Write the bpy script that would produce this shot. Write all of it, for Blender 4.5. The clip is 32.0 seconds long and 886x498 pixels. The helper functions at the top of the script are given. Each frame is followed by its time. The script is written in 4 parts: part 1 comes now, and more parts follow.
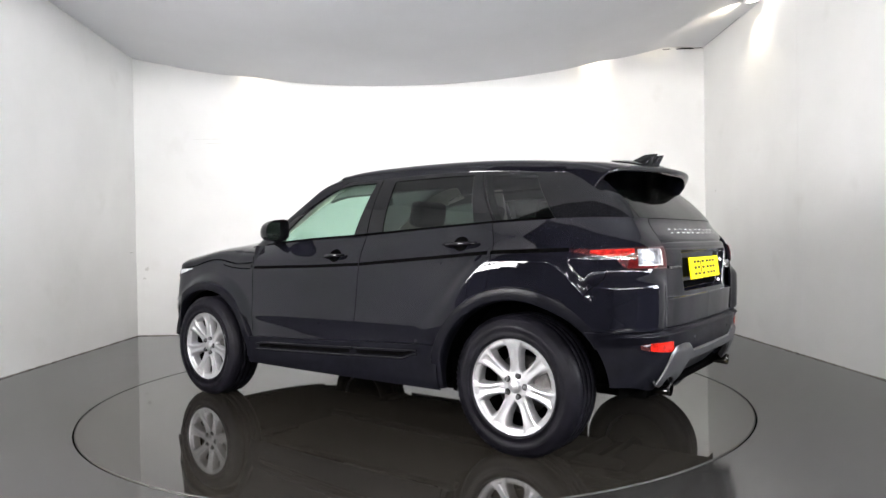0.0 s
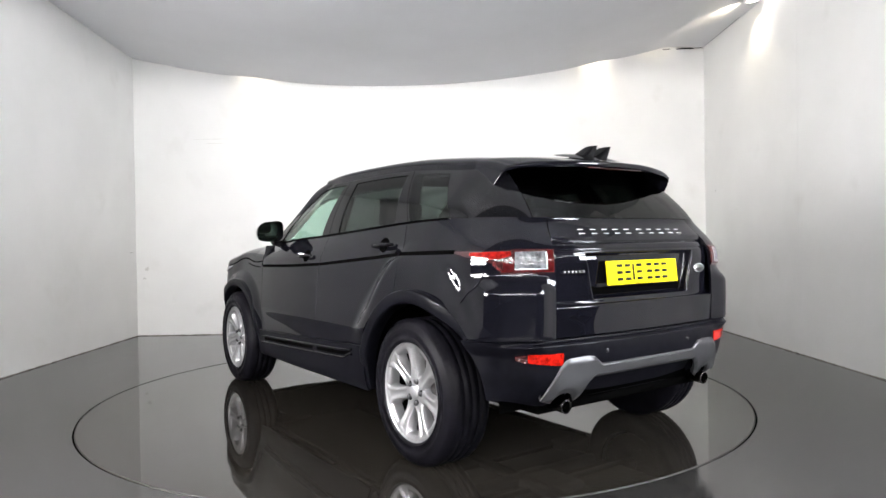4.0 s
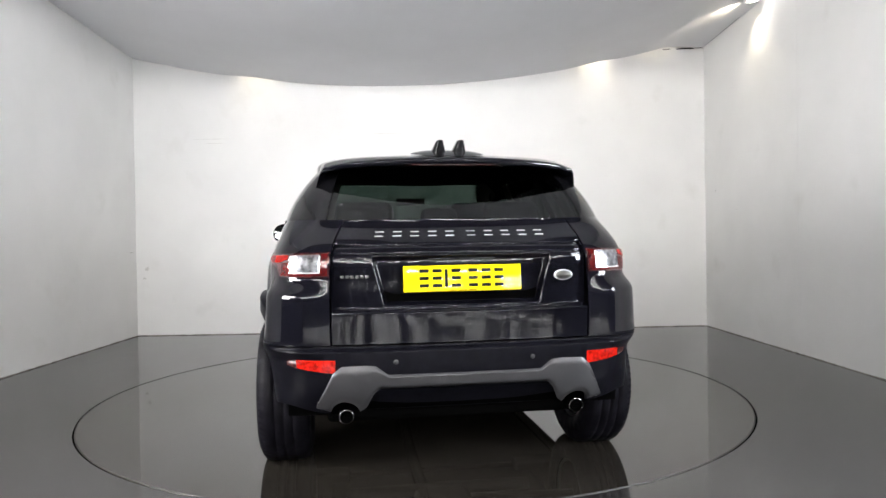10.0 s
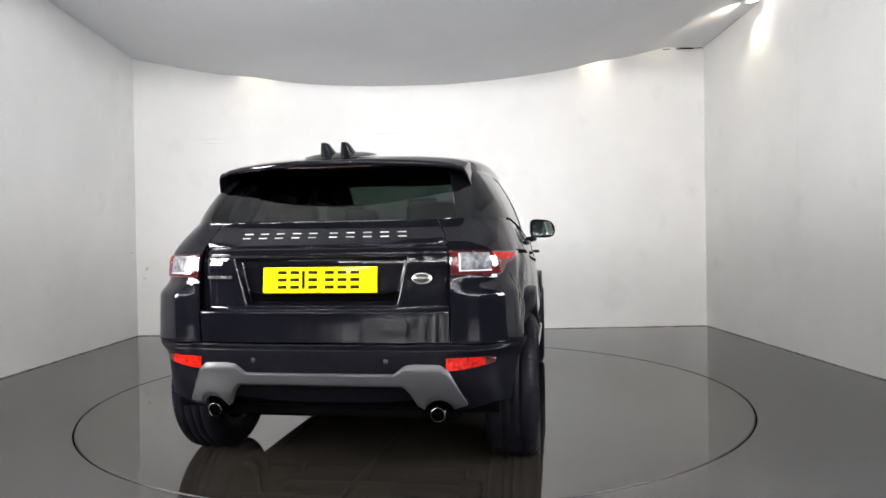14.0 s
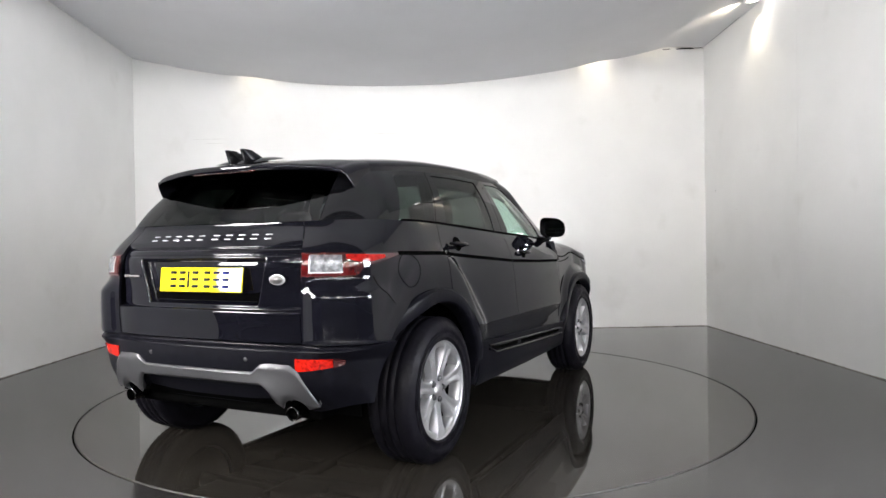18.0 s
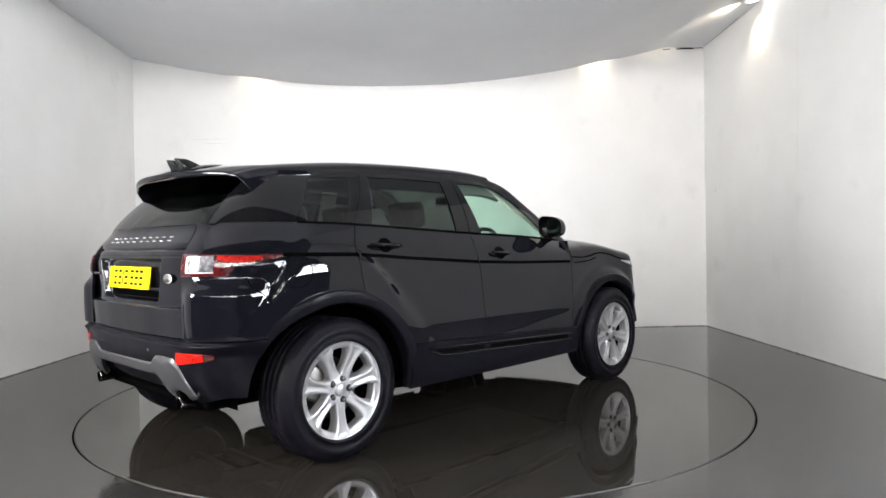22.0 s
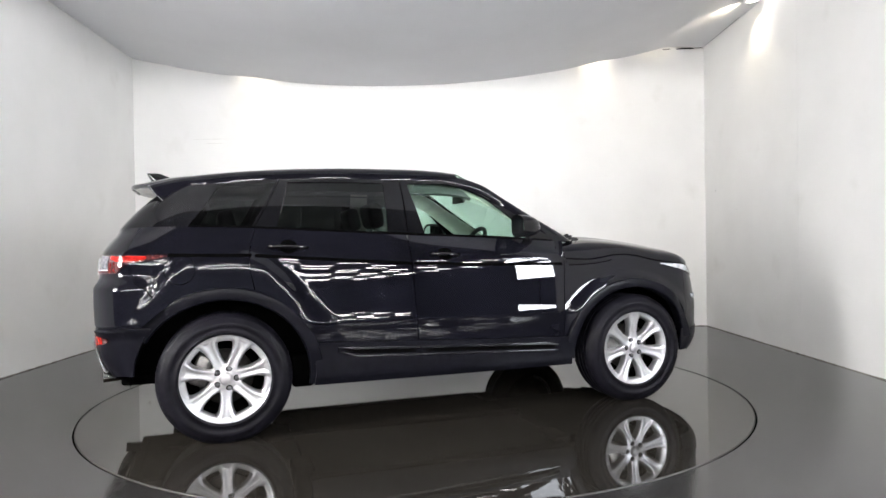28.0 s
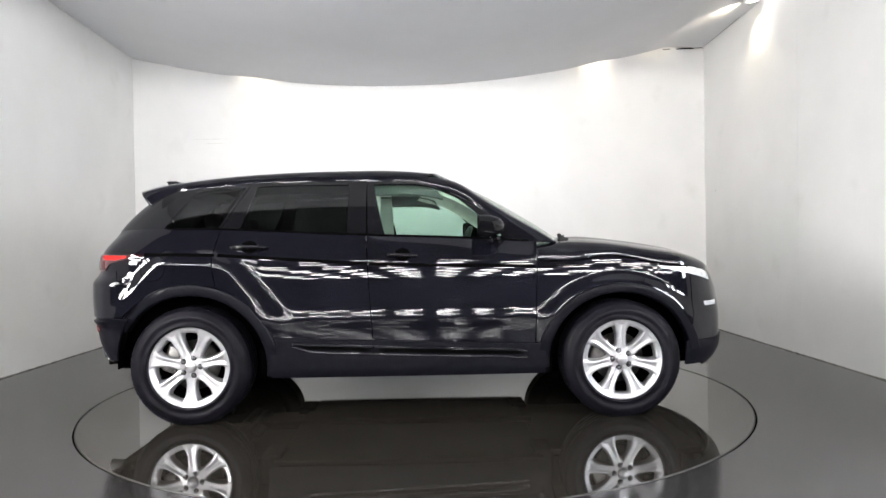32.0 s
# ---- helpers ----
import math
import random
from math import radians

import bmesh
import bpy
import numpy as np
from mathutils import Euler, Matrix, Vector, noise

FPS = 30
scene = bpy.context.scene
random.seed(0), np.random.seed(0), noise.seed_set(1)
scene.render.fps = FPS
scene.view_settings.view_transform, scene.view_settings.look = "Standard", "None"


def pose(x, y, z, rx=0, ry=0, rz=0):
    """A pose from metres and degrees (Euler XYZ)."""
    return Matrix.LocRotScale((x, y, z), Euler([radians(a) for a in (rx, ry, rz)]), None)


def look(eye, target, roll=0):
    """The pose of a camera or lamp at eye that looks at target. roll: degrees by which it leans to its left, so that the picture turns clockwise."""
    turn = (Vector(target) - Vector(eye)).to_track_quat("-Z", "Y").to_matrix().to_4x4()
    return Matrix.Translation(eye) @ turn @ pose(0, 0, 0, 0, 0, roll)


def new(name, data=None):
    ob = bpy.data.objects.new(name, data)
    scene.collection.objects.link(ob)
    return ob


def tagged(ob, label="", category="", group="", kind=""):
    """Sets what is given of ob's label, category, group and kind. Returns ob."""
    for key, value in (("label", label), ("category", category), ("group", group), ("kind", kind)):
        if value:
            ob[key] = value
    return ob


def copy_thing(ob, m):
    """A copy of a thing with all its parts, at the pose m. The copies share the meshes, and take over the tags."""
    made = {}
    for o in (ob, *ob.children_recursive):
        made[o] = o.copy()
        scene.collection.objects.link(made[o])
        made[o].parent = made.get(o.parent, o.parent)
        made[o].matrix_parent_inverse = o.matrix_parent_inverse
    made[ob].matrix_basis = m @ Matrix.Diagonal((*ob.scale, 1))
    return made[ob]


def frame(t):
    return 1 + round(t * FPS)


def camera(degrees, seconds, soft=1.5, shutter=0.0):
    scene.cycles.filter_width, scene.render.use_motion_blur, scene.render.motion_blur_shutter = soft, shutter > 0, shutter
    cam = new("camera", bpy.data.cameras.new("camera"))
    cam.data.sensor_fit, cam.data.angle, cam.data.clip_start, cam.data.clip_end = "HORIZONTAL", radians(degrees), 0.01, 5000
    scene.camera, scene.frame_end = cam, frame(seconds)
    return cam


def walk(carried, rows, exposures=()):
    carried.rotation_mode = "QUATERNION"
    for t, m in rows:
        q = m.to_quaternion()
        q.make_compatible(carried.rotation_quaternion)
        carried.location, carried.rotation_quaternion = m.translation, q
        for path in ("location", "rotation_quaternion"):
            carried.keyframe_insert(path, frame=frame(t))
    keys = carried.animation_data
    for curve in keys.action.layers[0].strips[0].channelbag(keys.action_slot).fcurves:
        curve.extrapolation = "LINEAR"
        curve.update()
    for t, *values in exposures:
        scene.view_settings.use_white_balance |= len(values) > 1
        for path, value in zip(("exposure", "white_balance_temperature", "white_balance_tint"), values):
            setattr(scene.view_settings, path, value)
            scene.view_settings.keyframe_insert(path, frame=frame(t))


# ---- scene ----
cam = camera(66.66, 32.0)
EYE = (0.0, -5.0326, 1.0936)
walk(cam, [(0.0, look(EYE, (0.0369, -4.0333, 1.0851), -0.929)), (32.0, look(EYE, (0.0369, -4.0333, 1.0851), -0.929))],
     exposures=[(0.0, 1.81, 6500, 10), (4.0, 1.74, 6500, 10), (8.0, 1.59, 6500, 10), (13.0, 1.52, 6500, 10), (20.0, 1.61, 6500, 10), (25.0, 1.72, 6500, 10), (32.0, 1.71, 6500, 10)])

# ---- world: the hall is closed, so only a faint rest of daylight ----
world = bpy.data.worlds.new("world")
scene.world = world
world.use_nodes = True
world.node_tree.nodes["Background"].inputs["Color"].default_value = (0.75, 0.85, 1.0, 1)
world.node_tree.nodes["Background"].inputs["Strength"].default_value = 0.05


def lamp(name, kind, energy, where, target, color=(1, 1, 1), size=0.1, size_y=0.1, spot=90.0, blend=0.8):
    data = bpy.data.lights.new(name, kind)
    data.energy, data.color = energy, color
    if kind == "AREA":
        data.shape, data.size, data.size_y = "RECTANGLE", size, size_y
    if kind == "SPOT":
        data.spot_size, data.spot_blend, data.shadow_soft_size = radians(spot), blend, size
    ob = new(name, data)
    ob.matrix_world = look(where, target)
    return ob


WARM = (1.0, 0.88, 0.66)
lamp("wall_washer", "SPOT", 8, (-1.98, 3.34, 3.55), (-1.98, 3.40, 2.2), WARM, 0.03, spot=88, blend=1)
lamp("wall_washer", "SPOT", 7.5, (2.25, 3.25, 3.60), (2.25, 3.33, 2.2), WARM, 0.03, spot=92, blend=1)
lamp("wall_washer", "SPOT", 8.5, (3.475, 1.86, 3.49), (3.49, 1.90, 2.2), WARM, 0.03, spot=100, blend=1)

lamp("ceiling_wash", "SPOT", 24, (3.42, 1.72, 3.462), (3.26, 2.30, 3.565), WARM, 0.02, spot=32, blend=1)

# ---- materials ----


def material(name, color, rough=0.5, metal=0.0, vary=0.0, scale=8.0, bump=0.0, bump_scale=60.0, coat=0.0, rough_vary=0.0, ior=1.5,
             emit=None, strength=0.0, stain=None, stain_scale=1.0, stain_cut=0.55):
    m = bpy.data.materials.new(name)
    m.use_nodes = True
    nt = m.node_tree
    b = nt.nodes["Principled BSDF"]
    b.inputs["Base Color"].default_value = (*color, 1)
    b.inputs["Roughness"].default_value = rough
    b.inputs["Metallic"].default_value = metal
    b.inputs["IOR"].default_value = ior
    b.inputs["Coat Weight"].default_value = coat
    b.inputs["Coat Roughness"].default_value = 0.02
    if emit:
        b.inputs["Emission Color"].default_value = (*emit, 1)
        b.inputs["Emission Strength"].default_value = strength
    co = nt.nodes.new("ShaderNodeTexCoord")

    def noise_node(sc, detail=4.0):
        n = nt.nodes.new("ShaderNodeTexNoise")
        n.inputs["Scale"].default_value = sc
        n.inputs["Detail"].default_value = detail
        nt.links.new(co.outputs["Object"], n.inputs["Vector"])
        return n.outputs["Fac"]

    def span(fac, lo, hi, a, c):
        r = nt.nodes.new("ShaderNodeMapRange")
        r.inputs["From Min"].default_value, r.inputs["From Max"].default_value = lo, hi
        r.inputs["To Min"].default_value, r.inputs["To Max"].default_value = a, c
        nt.links.new(fac, r.inputs["Value"])
        return r.outputs["Result"]

    if vary:
        mix = nt.nodes.new("ShaderNodeMix")
        mix.data_type = "RGBA"
        mix.inputs["A"].default_value = (*[c * (1 - vary) for c in color], 1)
        mix.inputs["B"].default_value = (*[min(1, c * (1 + vary)) for c in color], 1)
        nt.links.new(span(noise_node(scale), 0.3, 0.7, 0, 1), mix.inputs["Factor"])
        out = mix.outputs["Result"]
        if stain:
            mix2 = nt.nodes.new("ShaderNodeMix")
            mix2.data_type = "RGBA"
            mix2.inputs["B"].default_value = (*stain, 1)
            nt.links.new(out, mix2.inputs["A"])
            nt.links.new(span(noise_node(stain_scale, 8.0), stain_cut, stain_cut + 0.2, 0, 0.6), mix2.inputs["Factor"])
            out = mix2.outputs["Result"]
        nt.links.new(out, b.inputs["Base Color"])
    if rough_vary:
        nt.links.new(span(noise_node(scale * 1.7), 0.3, 0.7, max(0.0, rough - rough_vary), rough + rough_vary), b.inputs["Roughness"])
    if bump:
        n = nt.nodes.new("ShaderNodeBump")
        n.inputs["Strength"].default_value = bump
        n.inputs["Distance"].default_value = 0.01
        nt.links.new(noise_node(bump_scale), n.inputs["Height"])
        nt.links.new(n.outputs["Normal"], b.inputs["Normal"])
    return m


def glass_material(name, tint, rough=0.0, base=0.042):
    """A thin pane: tinted clear, with a gloss that grows at the rim."""
    m = bpy.data.materials.new(name)
    m.use_nodes = True
    nt = m.node_tree
    nt.nodes.remove(nt.nodes["Principled BSDF"])
    clear = nt.nodes.new("ShaderNodeBsdfTransparent")
    clear.inputs["Color"].default_value = (*tint, 1)
    gloss = nt.nodes.new("ShaderNodeBsdfGlossy")
    gloss.inputs["Roughness"].default_value = rough
    face = nt.nodes.new("ShaderNodeLayerWeight")
    face.inputs["Blend"].default_value = 0.5
    power = nt.nodes.new("ShaderNodeMath")
    power.operation, power.inputs[1].default_value = "POWER", 5.0
    gain = nt.nodes.new("ShaderNodeMath")
    gain.operation, gain.inputs[1].default_value, gain.inputs[2].default_value = "MULTIPLY_ADD", 0.90, base
    nt.links.new(face.outputs["Facing"], power.inputs[0])
    nt.links.new(power.outputs["Value"], gain.inputs[0])
    mix = nt.nodes.new("ShaderNodeMixShader")
    nt.links.new(gain.outputs["Value"], mix.inputs["Fac"])
    nt.links.new(clear.outputs["BSDF"], mix.inputs[1])
    nt.links.new(gloss.outputs["BSDF"], mix.inputs[2])
    nt.links.new(mix.outputs["Shader"], nt.nodes["Material Output"].inputs["Surface"])
    return m


PAINT = material("black_paint", (0.0038, 0.0038, 0.0060), 0.020, vary=0.3, scale=3, ior=1.37)
PIANO = material("gloss_black_trim", (0.004, 0.004, 0.0048), 0.03, vary=0.2, scale=5, ior=1.34)
CLAD = material("satin_black_plastic", (0.0040, 0.0040, 0.0060), 0.30, vary=0.3, scale=20, bump=0.05, bump_scale=500, ior=1.17)
SATIN = material("smooth_black_moulding", (0.0040, 0.0040, 0.0055), 0.12, vary=0.3, scale=20, ior=1.50)
MATT = material("matt_black_plastic", (0.010, 0.010, 0.011), 0.6, vary=0.3, scale=20, bump=0.1, bump_scale=300)
DARK = material("black_void", (0.0015, 0.0015, 0.0015), 1.0, vary=0.2, ior=1.02)
RUBBER = material("tyre_rubber", (0.0044, 0.0041, 0.0060), 0.45, vary=0.45, scale=14, bump=0.15, bump_scale=150, rough_vary=0.14, ior=1.17)
ALLOY = material("silver_alloy", (0.40, 0.40, 0.41), 0.33, metal=0.75, vary=0.06, scale=15, coat=0.4)
STEEL = material("brake_steel", (0.13, 0.125, 0.12), 0.40, metal=1.0, vary=0.3, scale=30)
NUT = material("grey_nut_steel", (0.06, 0.06, 0.064), 0.35, metal=0.3, vary=0.1, scale=40)
CHROME = material("chrome", (0.20, 0.196, 0.19), 0.18, metal=1.0, vary=0.05)
SKID = material("silver_grey_skid_paint", (0.047, 0.047, 0.050), 0.36, metal=0.3, vary=0.08, scale=10)
LETTER = material("bright_silver_lettering", (0.78, 0.78, 0.79), 0.22, metal=0.6, vary=0.05)
REDLENS = material("red_lens", (0.36, 0.008, 0.004), 0.08, vary=0.6, scale=60, bump=0.12, bump_scale=130, ior=1.3)
LAMPRED = material("deep_red_lamp_lens", (0.24, 0.010, 0.008), 0.06, vary=0.5, scale=60, ior=1.35)
DIMRED = material("dim_red_lens", (0.055, 0.004, 0.004), 0.06, vary=0.4, scale=50)
CLEARLENS = material("clear_lamp_lens", (0.11, 0.11, 0.12), 0.05, metal=0.1, vary=0.7, scale=38, bump=0.2, bump_scale=60)
HEADLENS = material("bright_headlamp_lens", (0.62, 0.63, 0.66), 0.12, metal=0.55, vary=0.35, scale=30, bump=0.15, bump_scale=50)
SMOKED = material("smoked_lens", (0.05, 0.012, 0.012), 0.05, vary=0.3, scale=30, coat=1.0)
PLATE = material("yellow_plate", (0.86, 0.66, 0.0), 0.6, vary=0.04, scale=30, coat=0.5, ior=1.15)
INK = material("black_ink", (0.008, 0.008, 0.008), 0.65, vary=0.2, ior=1.2)
TRIMGREY = material("pale_grey_interior_trim", (0.78, 0.74, 0.66), 0.7, vary=0.1, scale=20)
LEATHER = material("black_leather", (0.022, 0.021, 0.020), 0.45, vary=0.3, scale=30, bump=0.2, bump_scale=200)
LINING = material("grey_roof_lining", (0.075, 0.075, 0.072), 0.9, vary=0.1, scale=40)
MIRROR = material("mirror_glass", (0.7, 0.75, 0.74), 0.01, metal=1.0, vary=0.01)
WINDOW_CLEAR = glass_material("green_tinted_glass", (0.62, 0.78, 0.70))
WINDOW_REAR = glass_material("dark_rear_glass", (0.040, 0.050, 0.045))
WINDOW_DARK = glass_material("privacy_glass", (0.068, 0.078, 0.073))
WALL = material("white_wall_paint", (0.80, 0.795, 0.780), 0.45, vary=0.04, scale=1.3, bump=0.03, bump_scale=40, stain=(0.66, 0.65, 0.62), stain_scale=2.2, stain_cut=0.62)
CEIL = material("pale_grey_ceiling_sheet", (0.70, 0.703, 0.725), 0.7, vary=0.02, scale=2)
FLOOR = material("grey_epoxy_floor", (0.0205, 0.0194, 0.0190), 0.12, vary=0.10, scale=2.5, rough_vary=0.025, bump=0.002, bump_scale=12, ior=1.46, stain=(0.027, 0.026, 0.025), stain_scale=1.2, stain_cut=0.5)
TABLE = material("grey_epoxy_turntable", (0.0170, 0.0150, 0.0126), 0.03, vary=0.10, scale=2.5, rough_vary=0.012, bump=0.0015, bump_scale=12, ior=1.46, stain=(0.0215, 0.0190, 0.0155), stain_scale=1.6, stain_cut=0.5)
HALLWALL = material("grey_hall_wall", (0.12, 0.132, 0.165), 0.7, vary=0.15, scale=0.7)
HALLROOF = material("dark_hall_roof", (0.06, 0.06, 0.065), 0.8, vary=0.2, scale=0.7)
TUBE = material("fluorescent_tube", (0.9, 0.9, 0.9), 0.4, emit=(1.0, 0.985, 0.980), strength=76.0)
BATTEN = material("batten_diffuser", (0.9, 0.9, 0.9), 0.4, emit=(1.0, 0.97, 0.92), strength=7.0)
PANEL = material("light_panel", (0.9, 0.9, 0.9), 0.4, emit=(1.0, 0.985, 0.985), strength=37.0)
PANEL_DIM = material("dimmer_light_panel", (0.9, 0.9, 0.9), 0.4, emit=(0.93, 0.98, 1.06), strength=25.0)
FITTING = material("white_enamel_fitting", (0.7, 0.7, 0.7), 0.5, vary=0.05)

# ---- mesh helpers ----


def mesh_object(name, verts, faces, mat, smooth=True):
    me = bpy.data.meshes.new(name)
    me.from_pydata([tuple(map(float, v)) for v in verts], [], [tuple(int(i) for i in f) for f in faces])
    if smooth:
        me.polygons.foreach_set("use_smooth", [True] * len(me.polygons))
    me.materials.append(mat)
    me.update()
    return new(name, me)


def thing(name, label, category, group="", kind=""):
    return tagged(new(name), label, category, group, kind)


def part(name, geo, mat, parent, label="", smooth=True):
    """Links one mesh (vertices, faces) under a thing or part."""
    ob = mesh_object(name, geo[0], geo[1], mat, smooth)
    ob.parent = parent
    if label:
        tagged(ob, label)
    return ob


def grid_faces(m, n, flip=False, off=0, wrap=False):
    f = []
    for i in range(m if wrap else m - 1):
        k = (i + 1) % m
        for j in range(n - 1):
            q = (off + i * n + j, off + k * n + j, off + k * n + j + 1, off + i * n + j + 1)
            f.append(q[::-1] if flip else q)
    return f


def grid_normals(V):
    a = np.gradient(V, axis=0)
    b = np.gradient(V, axis=1)
    c = np.cross(a, b)
    return c / (np.linalg.norm(c, axis=2, keepdims=True) + 1e-9)


def sheet(V, outward, rim=0.014):
    """A panel from a grid of points, with its border turned in. outward: a point-wise guess of the outer side."""
    m, n = V.shape[:2]
    N = grid_normals(V)
    flip = np.sum(N * outward) < 0
    if flip:
        N = -N
    verts = list(V.reshape(-1, 3))
    faces = grid_faces(m, n, flip)
    ring = [(i, 0) for i in range(m)] + [(m - 1, j) for j in range(1, n)] + [(i, n - 1) for i in range(m - 2, -1, -1)] + [(0, j) for j in range(n - 2, 0, -1)]
    if rim:
        o = len(verts)
        k = len(ring)
        verts += [V[i, j] for i, j in ring] + [V[i, j] - N[i, j] * rim for i, j in ring]
        for i in range(k):
            q = (o + i, o + (i + 1) % k, o + k + (i + 1) % k, o + k + i)
            faces.append(q if flip else q[::-1])
    return verts, faces


def joined(*geos):
    verts, faces = [], []
    for v, f in geos:
        o = len(verts)
        verts += list(v)
        faces += [tuple(i + o for i in q) for q in f]
    return verts, faces


def moved(geo, m):
    return [tuple(m @ Vector(v)) for v in geo[0]], geo[1]


def box(x0, x1, y0, y1, z0, z1, bevel=0.0, segments=2):
    bm = bmesh.new()
    bmesh.ops.create_cube(bm, size=1)
    for v in bm.verts:
        v.co = ((x0 + x1) / 2 + v.co.x * (x1 - x0), (y0 + y1) / 2 + v.co.y * (y1 - y0), (z0 + z1) / 2 + v.co.z * (z1 - z0))
    if bevel:
        bmesh.ops.bevel(bm, geom=bm.edges[:], offset=bevel, segments=segments, affect="EDGES", profile=0.5)
    bm.verts.index_update()
    geo = [tuple(v.co) for v in bm.verts], [tuple(v.index for v in f.verts) for f in bm.faces]
    bm.free()
    return geo


def lathe(profile, n=48, closed=False):
    """Turns (radius, y) pairs round the y axis."""
    verts, faces = [], []
    k = len(profile)
    for i in range(n):
        a = 2 * math.pi * i / n
        verts += [(r * math.cos(a), y, r * math.sin(a)) for r, y in profile]
    for i in range(n):
        for j in range(k if closed else k - 1):
            a, b = i * k + j, i * k + (j + 1) % k
            c, d = ((i + 1) % n) * k + (j + 1) % k, ((i + 1) % n) * k + j
            faces.append((a, b, c, d))
    return verts, faces


def tube(points, radius, n=10, caps=True):
    """A round bar along points; radius: one number or one per point."""
    P = [Vector(p) for p in points]
    verts, faces = [], []
    for i, p in enumerate(P):
        d = (P[min(i + 1, len(P) - 1)] - P[max(i - 1, 0)]).normalized()
        u = d.cross(Vector((0, 0, 1)) if abs(d.z) < 0.9 else Vector((1, 0, 0))).normalized()
        w = d.cross(u)
        r = radius[i] if isinstance(radius, (list, tuple)) else radius
        verts += [tuple(p + r * (u * math.cos(2 * math.pi * k / n) + w * math.sin(2 * math.pi * k / n))) for k in range(n)]
    for i in range(len(P) - 1):
        for k in range(n):
            faces.append((i * n + k, i * n + (k + 1) % n, (i + 1) * n + (k + 1) % n, (i + 1) * n + k))
    if caps:
        faces += [tuple(range(n))[::-1], tuple(range((len(P) - 1) * n, len(P) * n))]
    return verts, faces


def curve(ts, vs):
    """A smooth curve through values vs at ts (cubic, with limited slopes)."""
    ts, vs = np.asarray(ts, float), np.asarray(vs, float)
    h = np.diff(ts)
    d = np.diff(vs, axis=0) / (h if vs.ndim == 1 else h[:, None])
    m = np.zeros_like(vs)
    m[0], m[-1] = d[0], d[-1]
    w0, w1 = (h[1:], h[:-1]) if vs.ndim == 1 else (h[1:, None], h[:-1, None])
    m[1:-1] = (d[:-1] * w0 + d[1:] * w1) / (w0 + w1)
    if vs.ndim == 1:
        flat = d[:-1] * d[1:] <= 0
        m[1:-1][flat] = 0

    def f(t):
        t = np.clip(np.asarray(t, float), ts[0], ts[-1])
        i = np.clip(np.searchsorted(ts, t, side="right") - 1, 0, len(ts) - 2)
        hh = h[i]
        u = (t - ts[i]) / hh
        a, b, c, e = 2 * u**3 - 3 * u**2 + 1, u**3 - 2 * u**2 + u, -2 * u**3 + 3 * u**2, u**3 - u**2
        if vs.ndim > 1:
            a, b, c, e, hh = a[..., None], b[..., None], c[..., None], e[..., None], hh[..., None]
        return a * vs[i] + b * hh * m[i] + c * vs[i + 1] + e * hh * m[i + 1]
    return f


def smooth01(t):
    t = np.clip(t, 0, 1)
    return t * t * (3 - 2 * t)


# ---- the booth ----
XL, XR, YB = -3.52, 3.58, 3.40
structure = dict(kind="structure")


def wall_slab(name, a, b, z0, z1, thick, label):
    """A wall from a to b on the plan; its thickness lies on the right-hand side of a to b."""
    a, b = Vector((*a, 0)), Vector((*b, 0))
    d = (b - a).normalized()
    n = Vector((d.y, -d.x, 0)) * thick
    ring = [a, b, b + n, a + n]
    verts = [(p.x, p.y, z0) for p in ring] + [(p.x, p.y, z1) for p in ring]
    faces = [(0, 1, 2, 3), (7, 6, 5, 4)] + [(i, i + 4, (i + 1) % 4 + 4, (i + 1) % 4) for i in range(4)]
    return tagged(mesh_object(name, verts, faces, WALL, False), label, "wall", kind="structure")


CORNER_L, CORNER_R = (-3.50, 3.475), (3.62, 3.315)
FRONT_Y = -2.65
wall_slab("wall_north", CORNER_R, CORNER_L, 0.0, 4.0, 0.15, "white painted back wall of the photo booth, lightly scuffed")
wall_slab("wall_west", CORNER_L, (-3.655, FRONT_Y), 0.0, 4.0, 0.15, "white painted side wall with grey marks along its foot")
wall_slab("wall_east", (3.455, FRONT_Y), CORNER_R, 0.0, 4.0, 0.15, "white painted side wall with a faint vertical joint")


def foot_line(name, a, b, inward, label):
    """The dark dirty joint along the foot of a wall, and the scuffed band above it."""
    n = 90
    a, b = Vector((*a, 0)), Vector((*b, 0))
    i = Vector((*inward, 0))
    rng = random.Random(5)
    V, W2 = [], []
    for k in range(n + 1):
        p = a.lerp(b, k / n)
        h = 0.003 + 0.005 * rng.random()
        V.append([p + i * 0.001, p + i * 0.006, p + i * 0.005 + Vector((0, 0, h)), p + i * 0.001 + Vector((0, 0, h + 0.002))])
    geo = [tuple(v) for r in V for v in r], grid_faces(n + 1, 4)
    ob = mesh_object(name, geo[0], geo[1], SCUFFDARK)
    return tagged(ob, label, "baseboard", kind="structure")


SCUFFDARK = material("grimy_joint", (0.22, 0.20, 0.18), 0.8, vary=0.5, scale=14)
foot_line("baseboard_north", CORNER_R, CORNER_L, (0, -1), "grimy dark joint along the foot of the white wall")
foot_line("baseboard_west", CORNER_L, (-3.655, FRONT_Y), (1, 0), "grimy dark joint along the foot of the white wall")
foot_line("baseboard_east", (3.455, FRONT_Y), CORNER_R, (-1, 0), "grimy dark joint along the foot of the white wall")

# ---- floor with a round opening, and the turntable in it ----
RADIUS = 2.272


